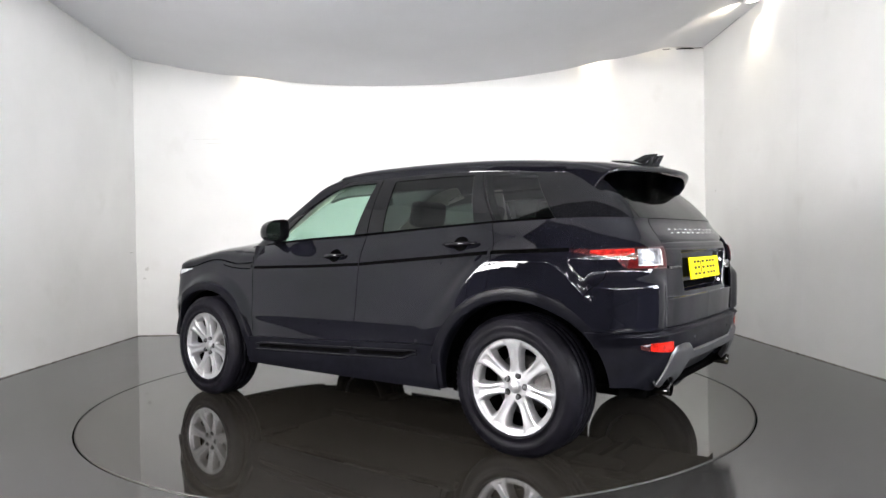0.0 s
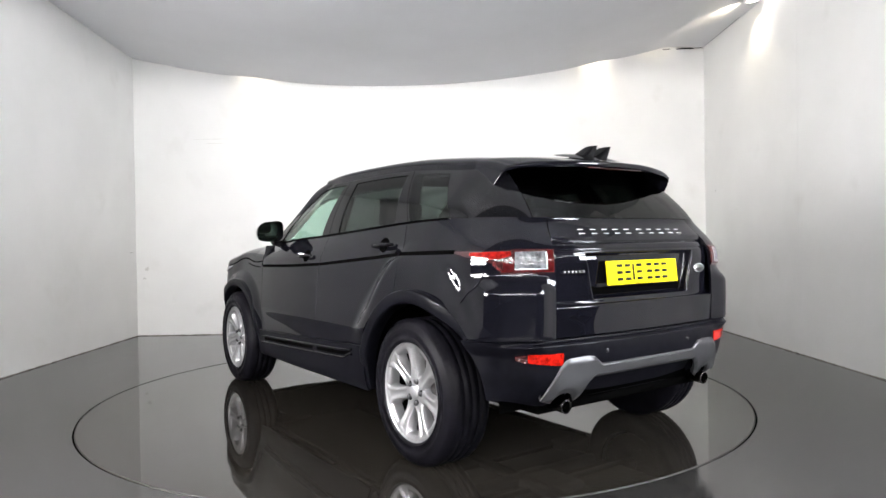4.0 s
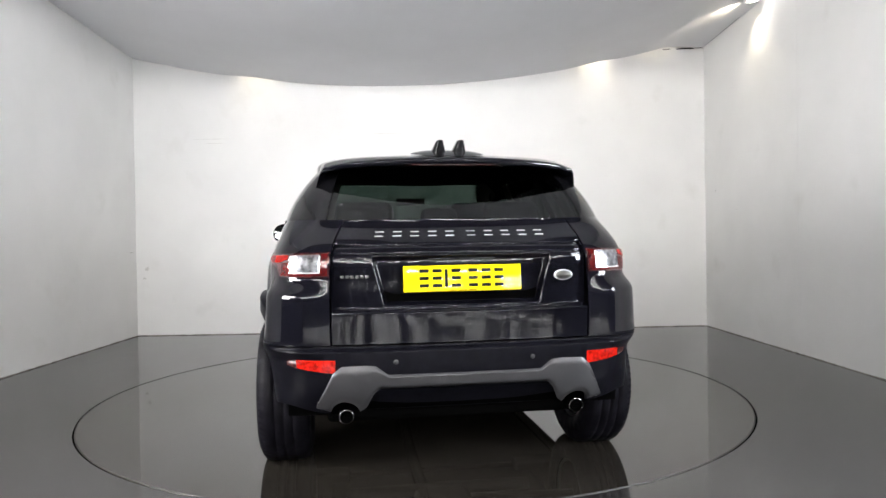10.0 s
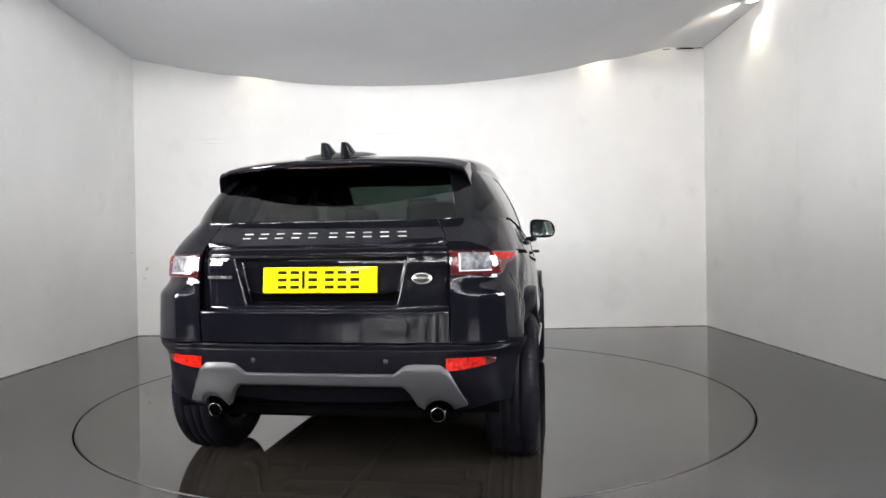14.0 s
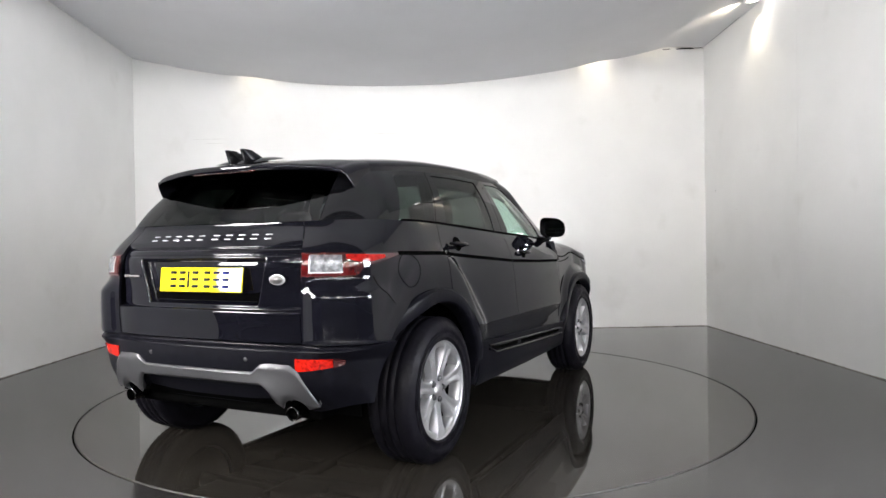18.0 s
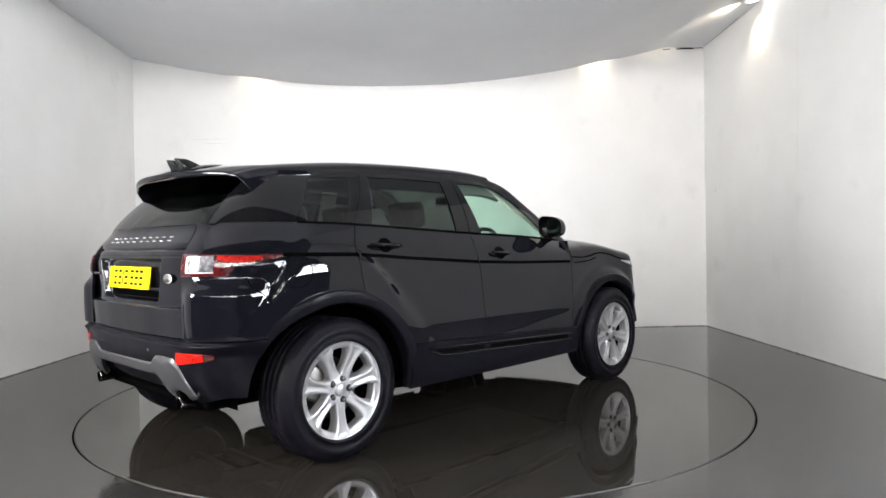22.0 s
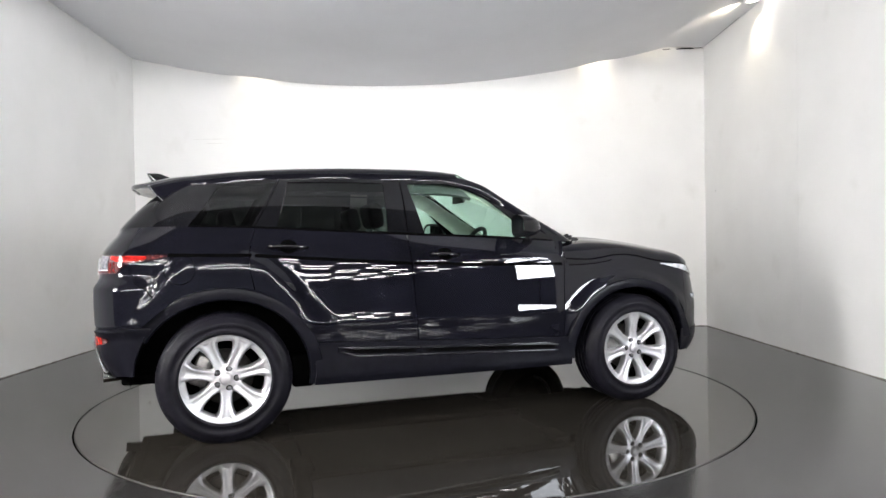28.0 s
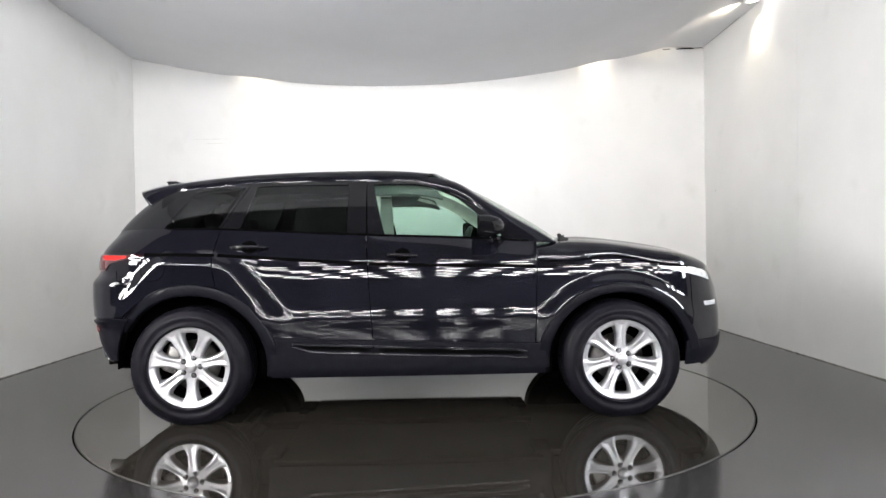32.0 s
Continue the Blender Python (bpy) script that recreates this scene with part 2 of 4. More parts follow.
def floor_mesh():
    n = 160
    verts, faces = [], []
    for i in range(n):
        a = 2 * math.pi * i / n
        c, s = math.cos(a), math.sin(a)
        k = 16.0 / max(abs(c), abs(s))
        verts += [((RADIUS + 0.011) * c, (RADIUS + 0.011) * s, -0.10), ((RADIUS + 0.011) * c, (RADIUS + 0.011) * s, -0.003),
                  ((RADIUS + 0.014) * c, (RADIUS + 0.014) * s, 0.0), (k * c, k * s - 8.0 * max(0, -s) ** 2, 0.0)]
    return verts, grid_faces(n, 4, wrap=True)


g = floor_mesh()
tagged(mesh_object("floor", g[0], g[1], FLOOR, False), "polished dark grey epoxy floor with soft reflections", "floor", kind="structure")
tagged(mesh_object("turntable_pit", *(lambda n: ([(2.6 * math.cos(2 * math.pi * i / n), 2.6 * math.sin(2 * math.pi * i / n), -0.1) for i in range(n)], [tuple(range(n))]))(64), DARK, False),
       "dark pit below the turntable gap", "pit", kind="structure")


def disc_mesh():
    n = 160
    prof = [(RADIUS - 0.002, -0.08), (RADIUS - 0.002, -0.003), (RADIUS - 0.006, 0.0), (RADIUS * 0.6, 0.0), (RADIUS * 0.25, 0.0)]
    verts = [(r * math.cos(2 * math.pi * i / n), r * math.sin(2 * math.pi * i / n), z) for i in range(n) for r, z in prof]
    faces = grid_faces(n, len(prof), wrap=True)
    faces.append(tuple(i * len(prof) + len(prof) - 1 for i in range(n)))
    return verts, faces


turntable = thing("turntable", "round polished grey turntable set flush in the floor", "turntable")
part("table_top", disc_mesh(), TABLE, turntable, "", False)
RIM = material("worn_turntable_rim", (0.02, 0.018, 0.016), 0.5, vary=0.5, scale=20)
part("edge_ring", ([((RADIUS - d) * math.cos(2 * math.pi * i / 160), (RADIUS - d) * math.sin(2 * math.pi * i / 160), z) for i in range(160) for d, z in ((-0.001, -0.004), (0.0005, 0.0008), (0.0055, 0.0012))],
                   grid_faces(160, 3, wrap=True)), RIM, turntable, "thin worn dark metal edge ring")

# ---- the sagging ceiling sheet ----


def ceiling_height(x):
    return np.minimum(3.5, 3.06 + 0.0375 * (x + 0.3) ** 2)


def ceiling_mesh():
    xs = np.linspace(-3.66, 3.61, 60)
    ys = np.linspace(0, 1, 60)
    loose = lambda x: 0.10 * math.exp(-((x + 1.98) / 0.3) ** 2) + 0.10 * math.exp(-((x - 2.25) / 0.25) ** 2)
    back = lambda x: 3.45 - loose(x)
    V = np.array([[(x, -0.55 + (back(x) + 0.55) * y - 0.022 * (x - XL), ceiling_height(x) + 0.114 * (1 - y) + 0.004 * math.sin(9 * x + 4 * y) * (abs(x) > 3)) for y in ys] for x in xs])
    return sheet(V, np.array((0, 0, -1.0)), 0.006)


g = ceiling_mesh()
tagged(mesh_object("ceiling", g[0], g[1], CEIL), "pale grey ceiling sheet that sags towards its middle", "ceiling", kind="structure")
tagged(mesh_object("ceiling_slab", *box(-3.8, 3.8, -2.7, 3.6, 4.0, 4.1), CEIL, False), "white slab above the ceiling sheet", "ceiling", kind="structure")
# dark strips drawn where the sheet has come loose from the wall, and as shade along both side-wall joints


def slit(points, thick, seed):
    """A ragged flat strip that stands for a dark opening along points, thickest in its middle."""
    rng = random.Random(seed)
    n = 24
    c = curve(np.linspace(0, 1, len(points)), np.array(points))
    verts = []
    for k in range(n + 1):
        t = k / n
        q = c(np.array(t))
        h = thick * (0.25 + math.sin(math.pi * t) ** 0.7 * (0.45 + 0.55 * rng.random()))
        verts += [(q[0], q[1], q[2] - h / 2), (q[0], q[1], q[2] + h / 2)]
    return verts, [(2 * k, 2 * k + 2, 2 * k + 3, 2 * k + 1) for k in range(n)]


for k, (pts, thick) in enumerate((((((3.10, 3.318, 3.475), (3.16, 3.317, 3.478), (3.21, 3.316, 3.480))), 0.010), (((3.27, 3.314, 3.478), (3.40, 3.311, 3.486), (3.50, 3.309, 3.484)), 0.020),
                                  (((3.51, 3.309, 3.486), (3.57, 3.307, 3.492), (3.610, 3.306, 3.490)), 0.008))):
    tagged(mesh_object("ceiling_gap", *slit(pts, thick, k), DARK, False), "dark ragged slit between ceiling sheet and wall", "gap", kind="structure")
# shade of the narrow gap, put into the strip's colour
JOINT_SHADE = material("painted_joint_shade", (0.16, 0.155, 0.15), 0.9, vary=0.4, scale=18)
for pts, thick in ((((3.600, 3.25, 3.497), (3.585, 2.75, 3.512), (3.572, 2.25, 3.524)), 0.012), (((-3.503, 3.40, 3.440), (-3.535, 2.2, 3.478), (-3.575, 0.6, 3.512)), 0.007)):
    tagged(mesh_object("trim_ceiling_joint", *slit(pts, thick, 9), JOINT_SHADE, False), "thin strip coloured as the shade of the joint between ceiling sheet and side wall", "trim", kind="structure")

washer = thing("wash_light", "small white wash light tucked between ceiling sheet and wall", "wash light")
m = pose(3.43, 1.66, 3.505, 0, 0, -74.0)
part("housing", moved(box(-0.09, 0.09, -0.05, 0.05, -0.004, 0.022, 0.004), m), FITTING, washer)
part("diffuser", moved(box(-0.07, 0.08, -0.035, 0.035, -0.012, -0.004, 0.003), m), BATTEN, washer, "glowing white diffuser")

# ---- the hall behind the camera ----
HX, HY0, HY1, HZ = 15.0, -26.0, 3.9, 5.6
for name, geo, mt, lab in (
    ("wall_south", box(-HX, HX, HY0 - 0.2, HY0, 0, HZ), HALLWALL, "grey far wall of the hall"),
    ("wall_far_east", box(HX, HX + 0.2, HY0, HY1, 0, HZ), HALLWALL, "grey side wall of the hall"),
    ("wall_far_west", box(-HX - 0.2, -HX, HY0, HY1, 0, HZ), HALLWALL, "grey side wall of the hall"),
    ("wall_far_north", box(-HX, HX, HY1, HY1 + 0.2, 0, HZ), HALLWALL, "grey end wall of the hall"),
    ("ceiling_hall", box(-HX, HX, HY0, HY1, HZ, HZ + 0.1), HALLROOF, "dark underside of the hall roof"),
):
    tagged(mesh_object(name, *geo, mt, False), lab, name.split("_")[0], kind="structure")

strip_proto = thing("strip_light", "long white fluorescent strip light under the hall roof", "strip light", "strip lights of the hall")
part("housing", box(-0.43, 0.43, -0.03, 0.03, 0.0, 0.045, 0.008), FITTING, strip_proto)
part("tube", box(-0.40, 0.40, -0.022, 0.022, -0.028, 0.0, 0.010), TUBE, strip_proto)
for hx in (-0.38, 0.38):
    part("hanger", tube([(hx, 0, 0.05), (hx, 0, 2.0)], 0.004, 6), MATT, strip_proto)
strip_proto.matrix_world = pose(-7.2, -7.3, 3.6)
first = True
for iy in range(12):
    for ix in range(9):
        if first:
            first = False
            continue
        copy_thing(strip_proto, pose(-7.2 + 1.95 * ix + 0.40 * (iy % 2), -7.3 - 1.32 * iy, 3.6))

for sx in (-1, 1):
    p = thing("light_stand", "tall stand carrying one large and four small white light panels", "light stand", "light stands")
    p.matrix_world = pose(sx * 3.64, -3.10 + 0.06 * -sx, 1.46, 0, 0, 90)
    glow = PANEL if sx < 0 else PANEL_DIM
    tiers = ((0.0, 0.0, 0.40, 0.31), (-0.30, 0.58, 0.275, 0.105), (0.30, 0.58, 0.275, 0.105), (-0.31, 0.93, 0.285, 0.06), (0.31, 0.93, 0.285, 0.06))
    for cx, cz, hw, hh in tiers:
        fr = part("panel_frame", box(cx - hw - 0.02, cx + hw + 0.02, -0.03, 0.03, cz - hh - 0.02, cz + hh + 0.02, 0.008), FITTING, p)
        part("diffuser", box(cx - hw, cx + hw, 0.03 * sx, 0.043 * sx, cz - hh, cz + hh), glow, fr, "evenly glowing white diffuser")
    part("pole", tube([(0, -0.05 * sx, -1.43), (0, -0.05 * sx, 1.02)], 0.02), MATT, p)
    for cz in (0.58, 0.93):
        part("crossbar", tube([(-0.5, -0.045 * sx, cz), (0.5, -0.045 * sx, cz)], 0.012), MATT, p)
    part("foot_plate", box(-0.35, 0.35, -0.25, 0.25, -1.46, -1.43, 0.01), MATT, p)

# marks and a joint on the booth walls
MARK = material("faint_wall_scuff", (0.62, 0.61, 0.585), 0.6, vary=0.2, scale=30)


def scuff(x0, x1, z0, z1, wall, seed):
    """A ragged faint smear on a wall, a hair proud of it."""
    rng = random.Random(seed)
    n = 14
    top, low = [], []
    for k in range(n + 1):
        a = x0 + (x1 - x0) * k / n
        e = math.sin(math.pi * k / n) ** 0.5
        mid = (z0 + z1) / 2 + (z1 - z0) * 0.25 * (rng.random() - 0.5)
        h = (z1 - z0) / 2 * e * (0.4 + 0.6 * rng.random())
        top.append((a, mid + h))
        low.append((a, mid - h))

    def put(a, z):
        if wall == "north":
            return (a, 3.475 - (a + 3.5) * 0.16 / 7.12 - 0.002, z)
        if wall == "west":
            return (-3.5 - (3.475 - a) * 0.155 / 6.125 + 0.002, a, z)
        return (3.62 - (3.315 - a) * 0.165 / 5.965 - 0.002, a, z)
    verts = [put(*p) for p in top] + [put(*p) for p in low]
    faces = [(k, k + 1, n + 2 + k, n + 1 + k) for k in range(n)]
    return tagged(mesh_object("wall_scuff", verts, faces, MARK, False), "faint grey scuff on the white wall", "scuff", kind="structure")


for k, (x0, x1, z0, z1, w) in enumerate(((-2.80, -2.30, 2.43, 2.437, "north"), (-2.62, -2.40, 2.375, 2.387, "north"), (-0.60, 0.02, 2.472, 2.478, "north"), (-1.0, -0.7, 2.40, 2.404, "north"),
                                       (-3.40, -3.34, 0.80, 0.86, "north"), (-3.42, -3.38, 0.70, 0.73, "north"),
                                       (3.28, 3.40, 1.03, 1.05, "west"),
                                       (2.98, 3.02, 1.66, 1.69, "east"), (2.4, 2.5, 1.42, 1.425, "east"))):
    scuff(x0, x1, z0, z1, w, k)
tagged(mesh_object("trim_joint", *box(3.5585, 3.563, 1.142, 1.148, 0.0, 3.45), WALL, False), "thin raised vertical joint of the wall boards", "trim", kind="structure")
# ---- the car: x to its front, y to its left, origin on the ground between the axles ----
PLAN = [(-2.03, 0), (-2.025, 0.30), (-2.00, 0.56), (-1.955, 0.71), (-1.87, 0.815), (-1.74, 0.872), (-1.5, 0.899), (-1.2, 0.911), (-0.8, 0.922), (-0.2, 0.930),
        (0.4, 0.930), (0.8, 0.922), (1.3, 0.907), (1.6, 0.899), (1.82, 0.864), (1.98, 0.748), (2.11, 0.53), (2.185, 0.26), (2.205, 0)]
# foot of the glasshouse and its upper rail, point for point with the first twelve of the plan
BASE = [(-1.925, 0, 1.205), (-1.92, 0.27, 1.205), (-1.897, 0.50, 1.205), (-1.865, 0.615, 1.207), (-1.79, 0.685, 1.21), (-1.68, 0.750, 1.212), (-1.48, 0.800, 1.210),
        (-1.2, 0.811, 1.203), (-0.8, 0.823, 1.182), (-0.2, 0.829, 1.150), (0.4, 0.824, 1.124), (0.80, 0.790, 1.098)]
RAIL = [(-1.63, 0, 1.478), (-1.63, 0.24, 1.476), (-1.62, 0.43, 1.470), (-1.60, 0.545, 1.462), (-1.55, 0.605, 1.460), (-1.47, 0.632, 1.462), (-1.35, 0.646, 1.470),
        (-1.14, 0.654, 1.490), (-0.78, 0.664, 1.505), (-0.2, 0.668, 1.503), (0.155, 0.655, 1.484), (0.40, 0.68, 1.372)]
PLAN, BASE, RAIL = np.array(PLAN), np.array(BASE), np.array(RAIL)
PT = np.concatenate([[0], np.cumsum(np.linalg.norm(np.diff(PLAN, axis=0), axis=1))])
plan_at, base_at, rail_at = curve(PT, PLAN), curve(PT[:12], BASE), curve(PT[:12], RAIL)
_s = np.linspace(0, PT[-1], 4000)
_p = plan_at(_s)


def s_of(x):
    """The way along the plan's edge at which the side reaches x."""
    return np.interp(x, _p[:, 0], _s)


def s_of_y(y):
    """The way along the rear edge at which it reaches y."""
    k = _s < PT[5]
    return np.interp(y, _p[k, 1], _s[k])


inset_side = curve([0.26, 0.30, 0.36, 0.44, 0.52, 0.57, 0.61, 0.632, 0.65, 0.69, 0.73, 0.79, 0.84, 0.88, 0.92, 0.96, 1.0, 1.04, 1.10, 1.16, 1.22],
                   [0.05, 0.032, 0.022, 0.017, 0.016, 0.012, 0.004, 0.0, 0.0022, 0.0078, 0.0112, 0.0142, 0.0170, 0.0200, 0.0238, 0.0287, 0.0352, 0.0434, 0.0578, 0.0745, 0.092])
inset_rear = curve([0.30, 0.36, 0.45, 0.55, 0.66, 0.80, 0.95, 1.03, 1.08, 1.13, 1.17, 1.20, 1.22],
                   [0.11, 0.065, 0.020, -0.004, -0.006, -0.012, -0.009, -0.003, 0.008, 0.035, 0.068, 0.104, 0.13])


def softened(f, lo, hi, sigma):
    """The same curve with its kinks eased."""
    t = np.linspace(lo, hi, 1200)
    v = f(t)
    h = (hi - lo) / 1199
    k = int(3 * sigma / h)
    w = np.exp(-0.5 * (np.arange(-k, k + 1) * h / sigma) ** 2)
    v = np.convolve(np.concatenate([v[0] - (v[1:k + 1] - v[0])[::-1], v, v[-1] + (v[-1] - v[-k - 1:-1])[::-1]]), w / w.sum(), "valid")
    return lambda z: np.interp(z, t, v)


inset_side = softened(inset_side, 0.26, 1.22, 0.012)
inset_rear = softened(inset_rear, 0.30, 1.22, 0.014)
inset_front = curve([0.26, 0.33, 0.45, 0.55, 0.68, 0.80, 0.88, 0.94, 0.99, 1.05], [0.12, 0.04, 0.0, 0.0, 0.015, 0.04, 0.075, 0.12, 0.20, 0.3])


HUB_Z, TYRE_R = 0.357, 0.368
ARCHES = ((-1.33, 0.545, 0.512, 0.474, 0.441), (1.335, 0.520, 0.478, 0.452, 0.418))   # hub x, outer a and b, lip a and b


CORNER0, CORNER1 = float(s_of_y(0.580)), float(s_of(-1.66))


WAIST = 0.022


def skin_inset(q, p, n, z):
    """How far the skin stands inside the plan's edge at height z."""
    x = p[..., 0]
    wr, wf, ws = np.clip(-n[..., 0], 0, 1) ** 2, np.clip(n[..., 0], 0, 1) ** 2, n[..., 1] ** 2
    quarter = smooth01((-0.85 - x) / 0.40)
    held = np.where(z < 0.82, z, 0.87 - 0.05 * np.exp(-np.clip(z - 0.82, 0, None) / 0.05))      # the quarter stands steep up to the shoulder line
    ins = wr * inset_rear(z) + wf * inset_front(z) + ws * inset_side(z + (held - z) * quarter)
    up = quarter * smooth01((z - 0.60) / 0.20) * smooth01((x + 1.88) / 0.46)
    swell = np.zeros_like(x)
    for hx, a1, b1, _, _ in ARCHES:      # haunches over the wheels
        r = np.sqrt(((x - hx) / a1) ** 2 + ((z - HUB_Z) / b1) ** 2)
        inner = smooth01(((x - hx) * (1 if hx < 0 else -1) - 0.12) / 0.36)      # the swelling runs out wider towards the doors
        ins = ins - np.where(hx > 0, 0.013, 0.013 * (0.2 + 0.8 * smooth01((x + 1.92) / 0.50)) + 0.011 * smooth01((x - hx + 0.02) / 0.38)) * ws * smooth01(1 - (r - (1.02 + 0.34 * up if hx < 0 else 0.98)) / (0.14 + 0.13 * inner + 0.10 * up if hx < 0 else 0.18)) * smooth01((1.04 + (0.05 * up if hx < 0 else 0.0) - z) / 0.14) * smooth01((z - 0.40) / 0.3)
        swell = np.maximum(swell, smooth01(1 - (r - (0.98 + 0.34 * up if hx < 0 else 0.98)) / (0.17 + (0.17 if hx < 0 else 0.05) * inner)))
    ins = ins + 0.004 * ws * smooth01((-1.22 - x) / 0.50) * smooth01((z - 0.82) / 0.16)      # upper quarter draws in
    corner = smooth01((q - CORNER0 + 0.02) / 0.13) * smooth01((CORNER1 - q) / 0.22)
    ins = ins - 0.043 * corner * smooth01((0.950 - z) / 0.085) * smooth01((z - 0.58) / 0.10)      # bumper corner steps out below the lamp
    ends = smooth01((x + 1.95) / 0.55) * smooth01((1.85 - x) / 0.50)
    far = np.abs(x - 0.05)
    bow = np.where(far < 0.70, far**2, 0.49 + 1.4 * (far - 0.70) * (1 - 0.35 * smooth01((far - 0.70) / 0.7)))
    ends = ends * (1 - 0.55 * smooth01((-0.95 - x) / 0.45))
    return ins + WAIST * bow * ws * ends * (1 - swell) * (0.25 + 0.75 * smooth01((z - 0.50) / 0.16))      # doors bow inwards towards both wheels


def body(s, z, out=0.0):
    """A point of the body's skin below the windows; s < 0: the right-hand side."""
    s, z, out = np.broadcast_arrays(np.asarray(s, float), np.asarray(z, float), np.asarray(out, float))
    q = np.abs(s)
    p = plan_at(q)
    t = (plan_at(q + 1e-3) - plan_at(q - 1e-3))
    t = t / (np.linalg.norm(t, axis=-1, keepdims=True) + 1e-12)
    n = np.stack([-t[..., 1], t[..., 0]], -1)
    xy = p - n * (skin_inset(q, p, n, z) - out)[..., None]
    b3 = base_at(q)
    rear = smooth01((-0.75 - p[..., 0]) / 0.80)
    k = np.clip((z - 0.99) / (b3[..., 2] - 0.99), 0, 1)
    steep = (k ** (1.35 + 0.25 * rear + 0.9 * smooth01((PT[5] + 0.1 - q) / 0.40)) * (q < PT[11]))[..., None]
    at_rear = xy * (1 - steep) + (b3[..., :2] + n * out[..., None]) * steep
    at_door = xy + (k ** 1.5 * (q < PT[11]))[..., None] * (b3[..., :2] - p + n * skin_inset(q, p, n, b3[..., 2])[..., None])
    xy = at_door + (at_rear - at_door) * rear[..., None]
    return np.stack([xy[..., 0], xy[..., 1] * np.where(s < 0, -1, 1), z], -1)


def belt(s):
    return base_at(np.abs(s))[..., 2]


def house(s, v, out=0.0):
    """A point of the glasshouse: v from 0 at its foot to 1 at the roof rail."""
    s, v = np.broadcast_arrays(np.asarray(s, float), np.asarray(v, float))
    q = np.abs(s)
    a, b = base_at(q), rail_at(q)
    p = a + (b - a) * v[..., None]
    t = plan_at(q + 1e-3) - plan_at(q - 1e-3)
    t = t / (np.linalg.norm(t, axis=-1, keepdims=True) + 1e-12)
    n = np.stack([-t[..., 1], t[..., 0]], -1)
    p[..., :2] += n * (0.022 * 4 * v * (1 - v) + out)[..., None]
    p[..., 2] += 0.4 * out
    p[..., 1] *= np.where(s < 0, -1, 1)
    return p


def panel(s_left, s_right, z_low, z_high, m, n, out=0.0, surface=body, side=1, rim=0.014, sa=None, warp=None):
    """A panel of the skin between two uprights s(z) and two edges z(s)."""
    a = np.linspace(0, 1, m)[:, None] if sa is None else np.asarray(sa)[:, None]
    b = np.linspace(0, 1, n)[None, :]
    z = np.full((len(a), n), 0.8) if surface is body else np.broadcast_to(b, (len(a), n)).copy()
    for _ in range(6):
        s = s_left(z) + (s_right(z) - s_left(z)) * a
        z = z_low(s) + (z_high(s) - z_low(s)) * b
    V = surface(side * s, z, out)
    if warp is not None:
        V = warp(V)
    N = V - np.array([0.0, 0.0, 0.8])
    N[..., 0] *= 0.2
    return sheet(V, N, rim)


def fixed(v):
    return lambda s: np.full_like(np.asarray(s, float), v)


def upright(z0, x0, z1, x1, gap=0.0):
    return lambda z: s_of(x0 + (x1 - x0) * (np.asarray(z, float) - z0) / (z1 - z0) + gap)


def clad_top(x):
    return 0.526 - 0.0404 * (x + 0.694)


def skirt(low):
    """The lower edge of a body panel: the cladding's top line or the wheel arch above it."""
    def f(s):
        x = plan_at(np.abs(s))[..., 0]
        z = low(x)
        for hx, a, b, _, _ in ARCHES:
            u = (x - hx) / (a - 0.012)
            z = np.where(np.abs(u) < 1, np.maximum(z, HUB_Z + (b - 0.012) * np.sqrt(np.clip(1 - u * u, 0, 1))), z)
        return z
    return f


car = thing("car", "glossy black five-door compact SUV with silver wheels, standing on the turntable", "car")
GAP = 0.0024
seam_b = (0.44, -0.201, 0.964, -0.234)
seam_f = (0.35, 0.797, 0.982, 0.824)


def rear_seam(z):
    """Rear edge of the back door: follows the wheel arch at its foot."""
    z = np.asarray(z, float)
    x = np.interp(z, [0.70, 0.77, 0.84, 0.95, 1.05, 1.12, 1.2], [-1.125, -1.142, -1.165, -1.188, -1.192, -1.178, -1.150])
    return x


for side in (1, -1):
    low_q = skirt(lambda x: np.full_like(x, 0.662))
    low_d = skirt(lambda x: clad_top(x))
    low_f = skirt(lambda x: np.full_like(x, 0.47))
    quarter = part("rear_quarter_panel", panel(lambda z: np.full_like(z, s_of_y(0.578)), lambda z: s_of(rear_seam(z) - GAP), low_q, belt, 120, 60, side=side), PAINT, car)
    rdoor = part("rear_door", panel(lambda z: s_of(rear_seam(z) + GAP), upright(*seam_b, -GAP), low_d, belt, 110, 60, side=side), PAINT, car)
    fdoor = part("front_door", panel(upright(*seam_b, GAP), upright(*seam_f, -GAP), low_d, belt, 80, 60, side=side), PAINT, car)

    # clamshell bonnet line over the front wing
    def bonnet_line(s):
        q = np.abs(s)
        x = plan_at(q)[..., 0]
        t = np.interp(q, _s, _s)
        z = np.interp(x, [0.78, 1.02, 1.12, 1.22, 1.32, 1.42, 1.52, 1.62, 1.80, 1.95, 2.06, 2.14], [0.985, 0.972, 0.984, 1.000, 1.002, 0.988, 0.962, 0.945, 0.925, 0.905, 0.895, 0.89])
        return z
    wing = part("front_wing", panel(upright(*seam_f, GAP), lambda z: s_of(np.full_like(z, 1.80)), low_f, lambda s: bonnet_line(s) - 0.007, 110, 44, side=side), PAINT, car)

BONNET_TOP = curve([0.80, 1.00, 1.09, 1.24, 1.43, 1.62, 1.81, 1.905, 1.98, 2.04, 2.09], [1.10, 1.114, 1.117, 1.108, 1.085, 1.055, 1.018, 0.988, 0.954, 0.922, 0.892])


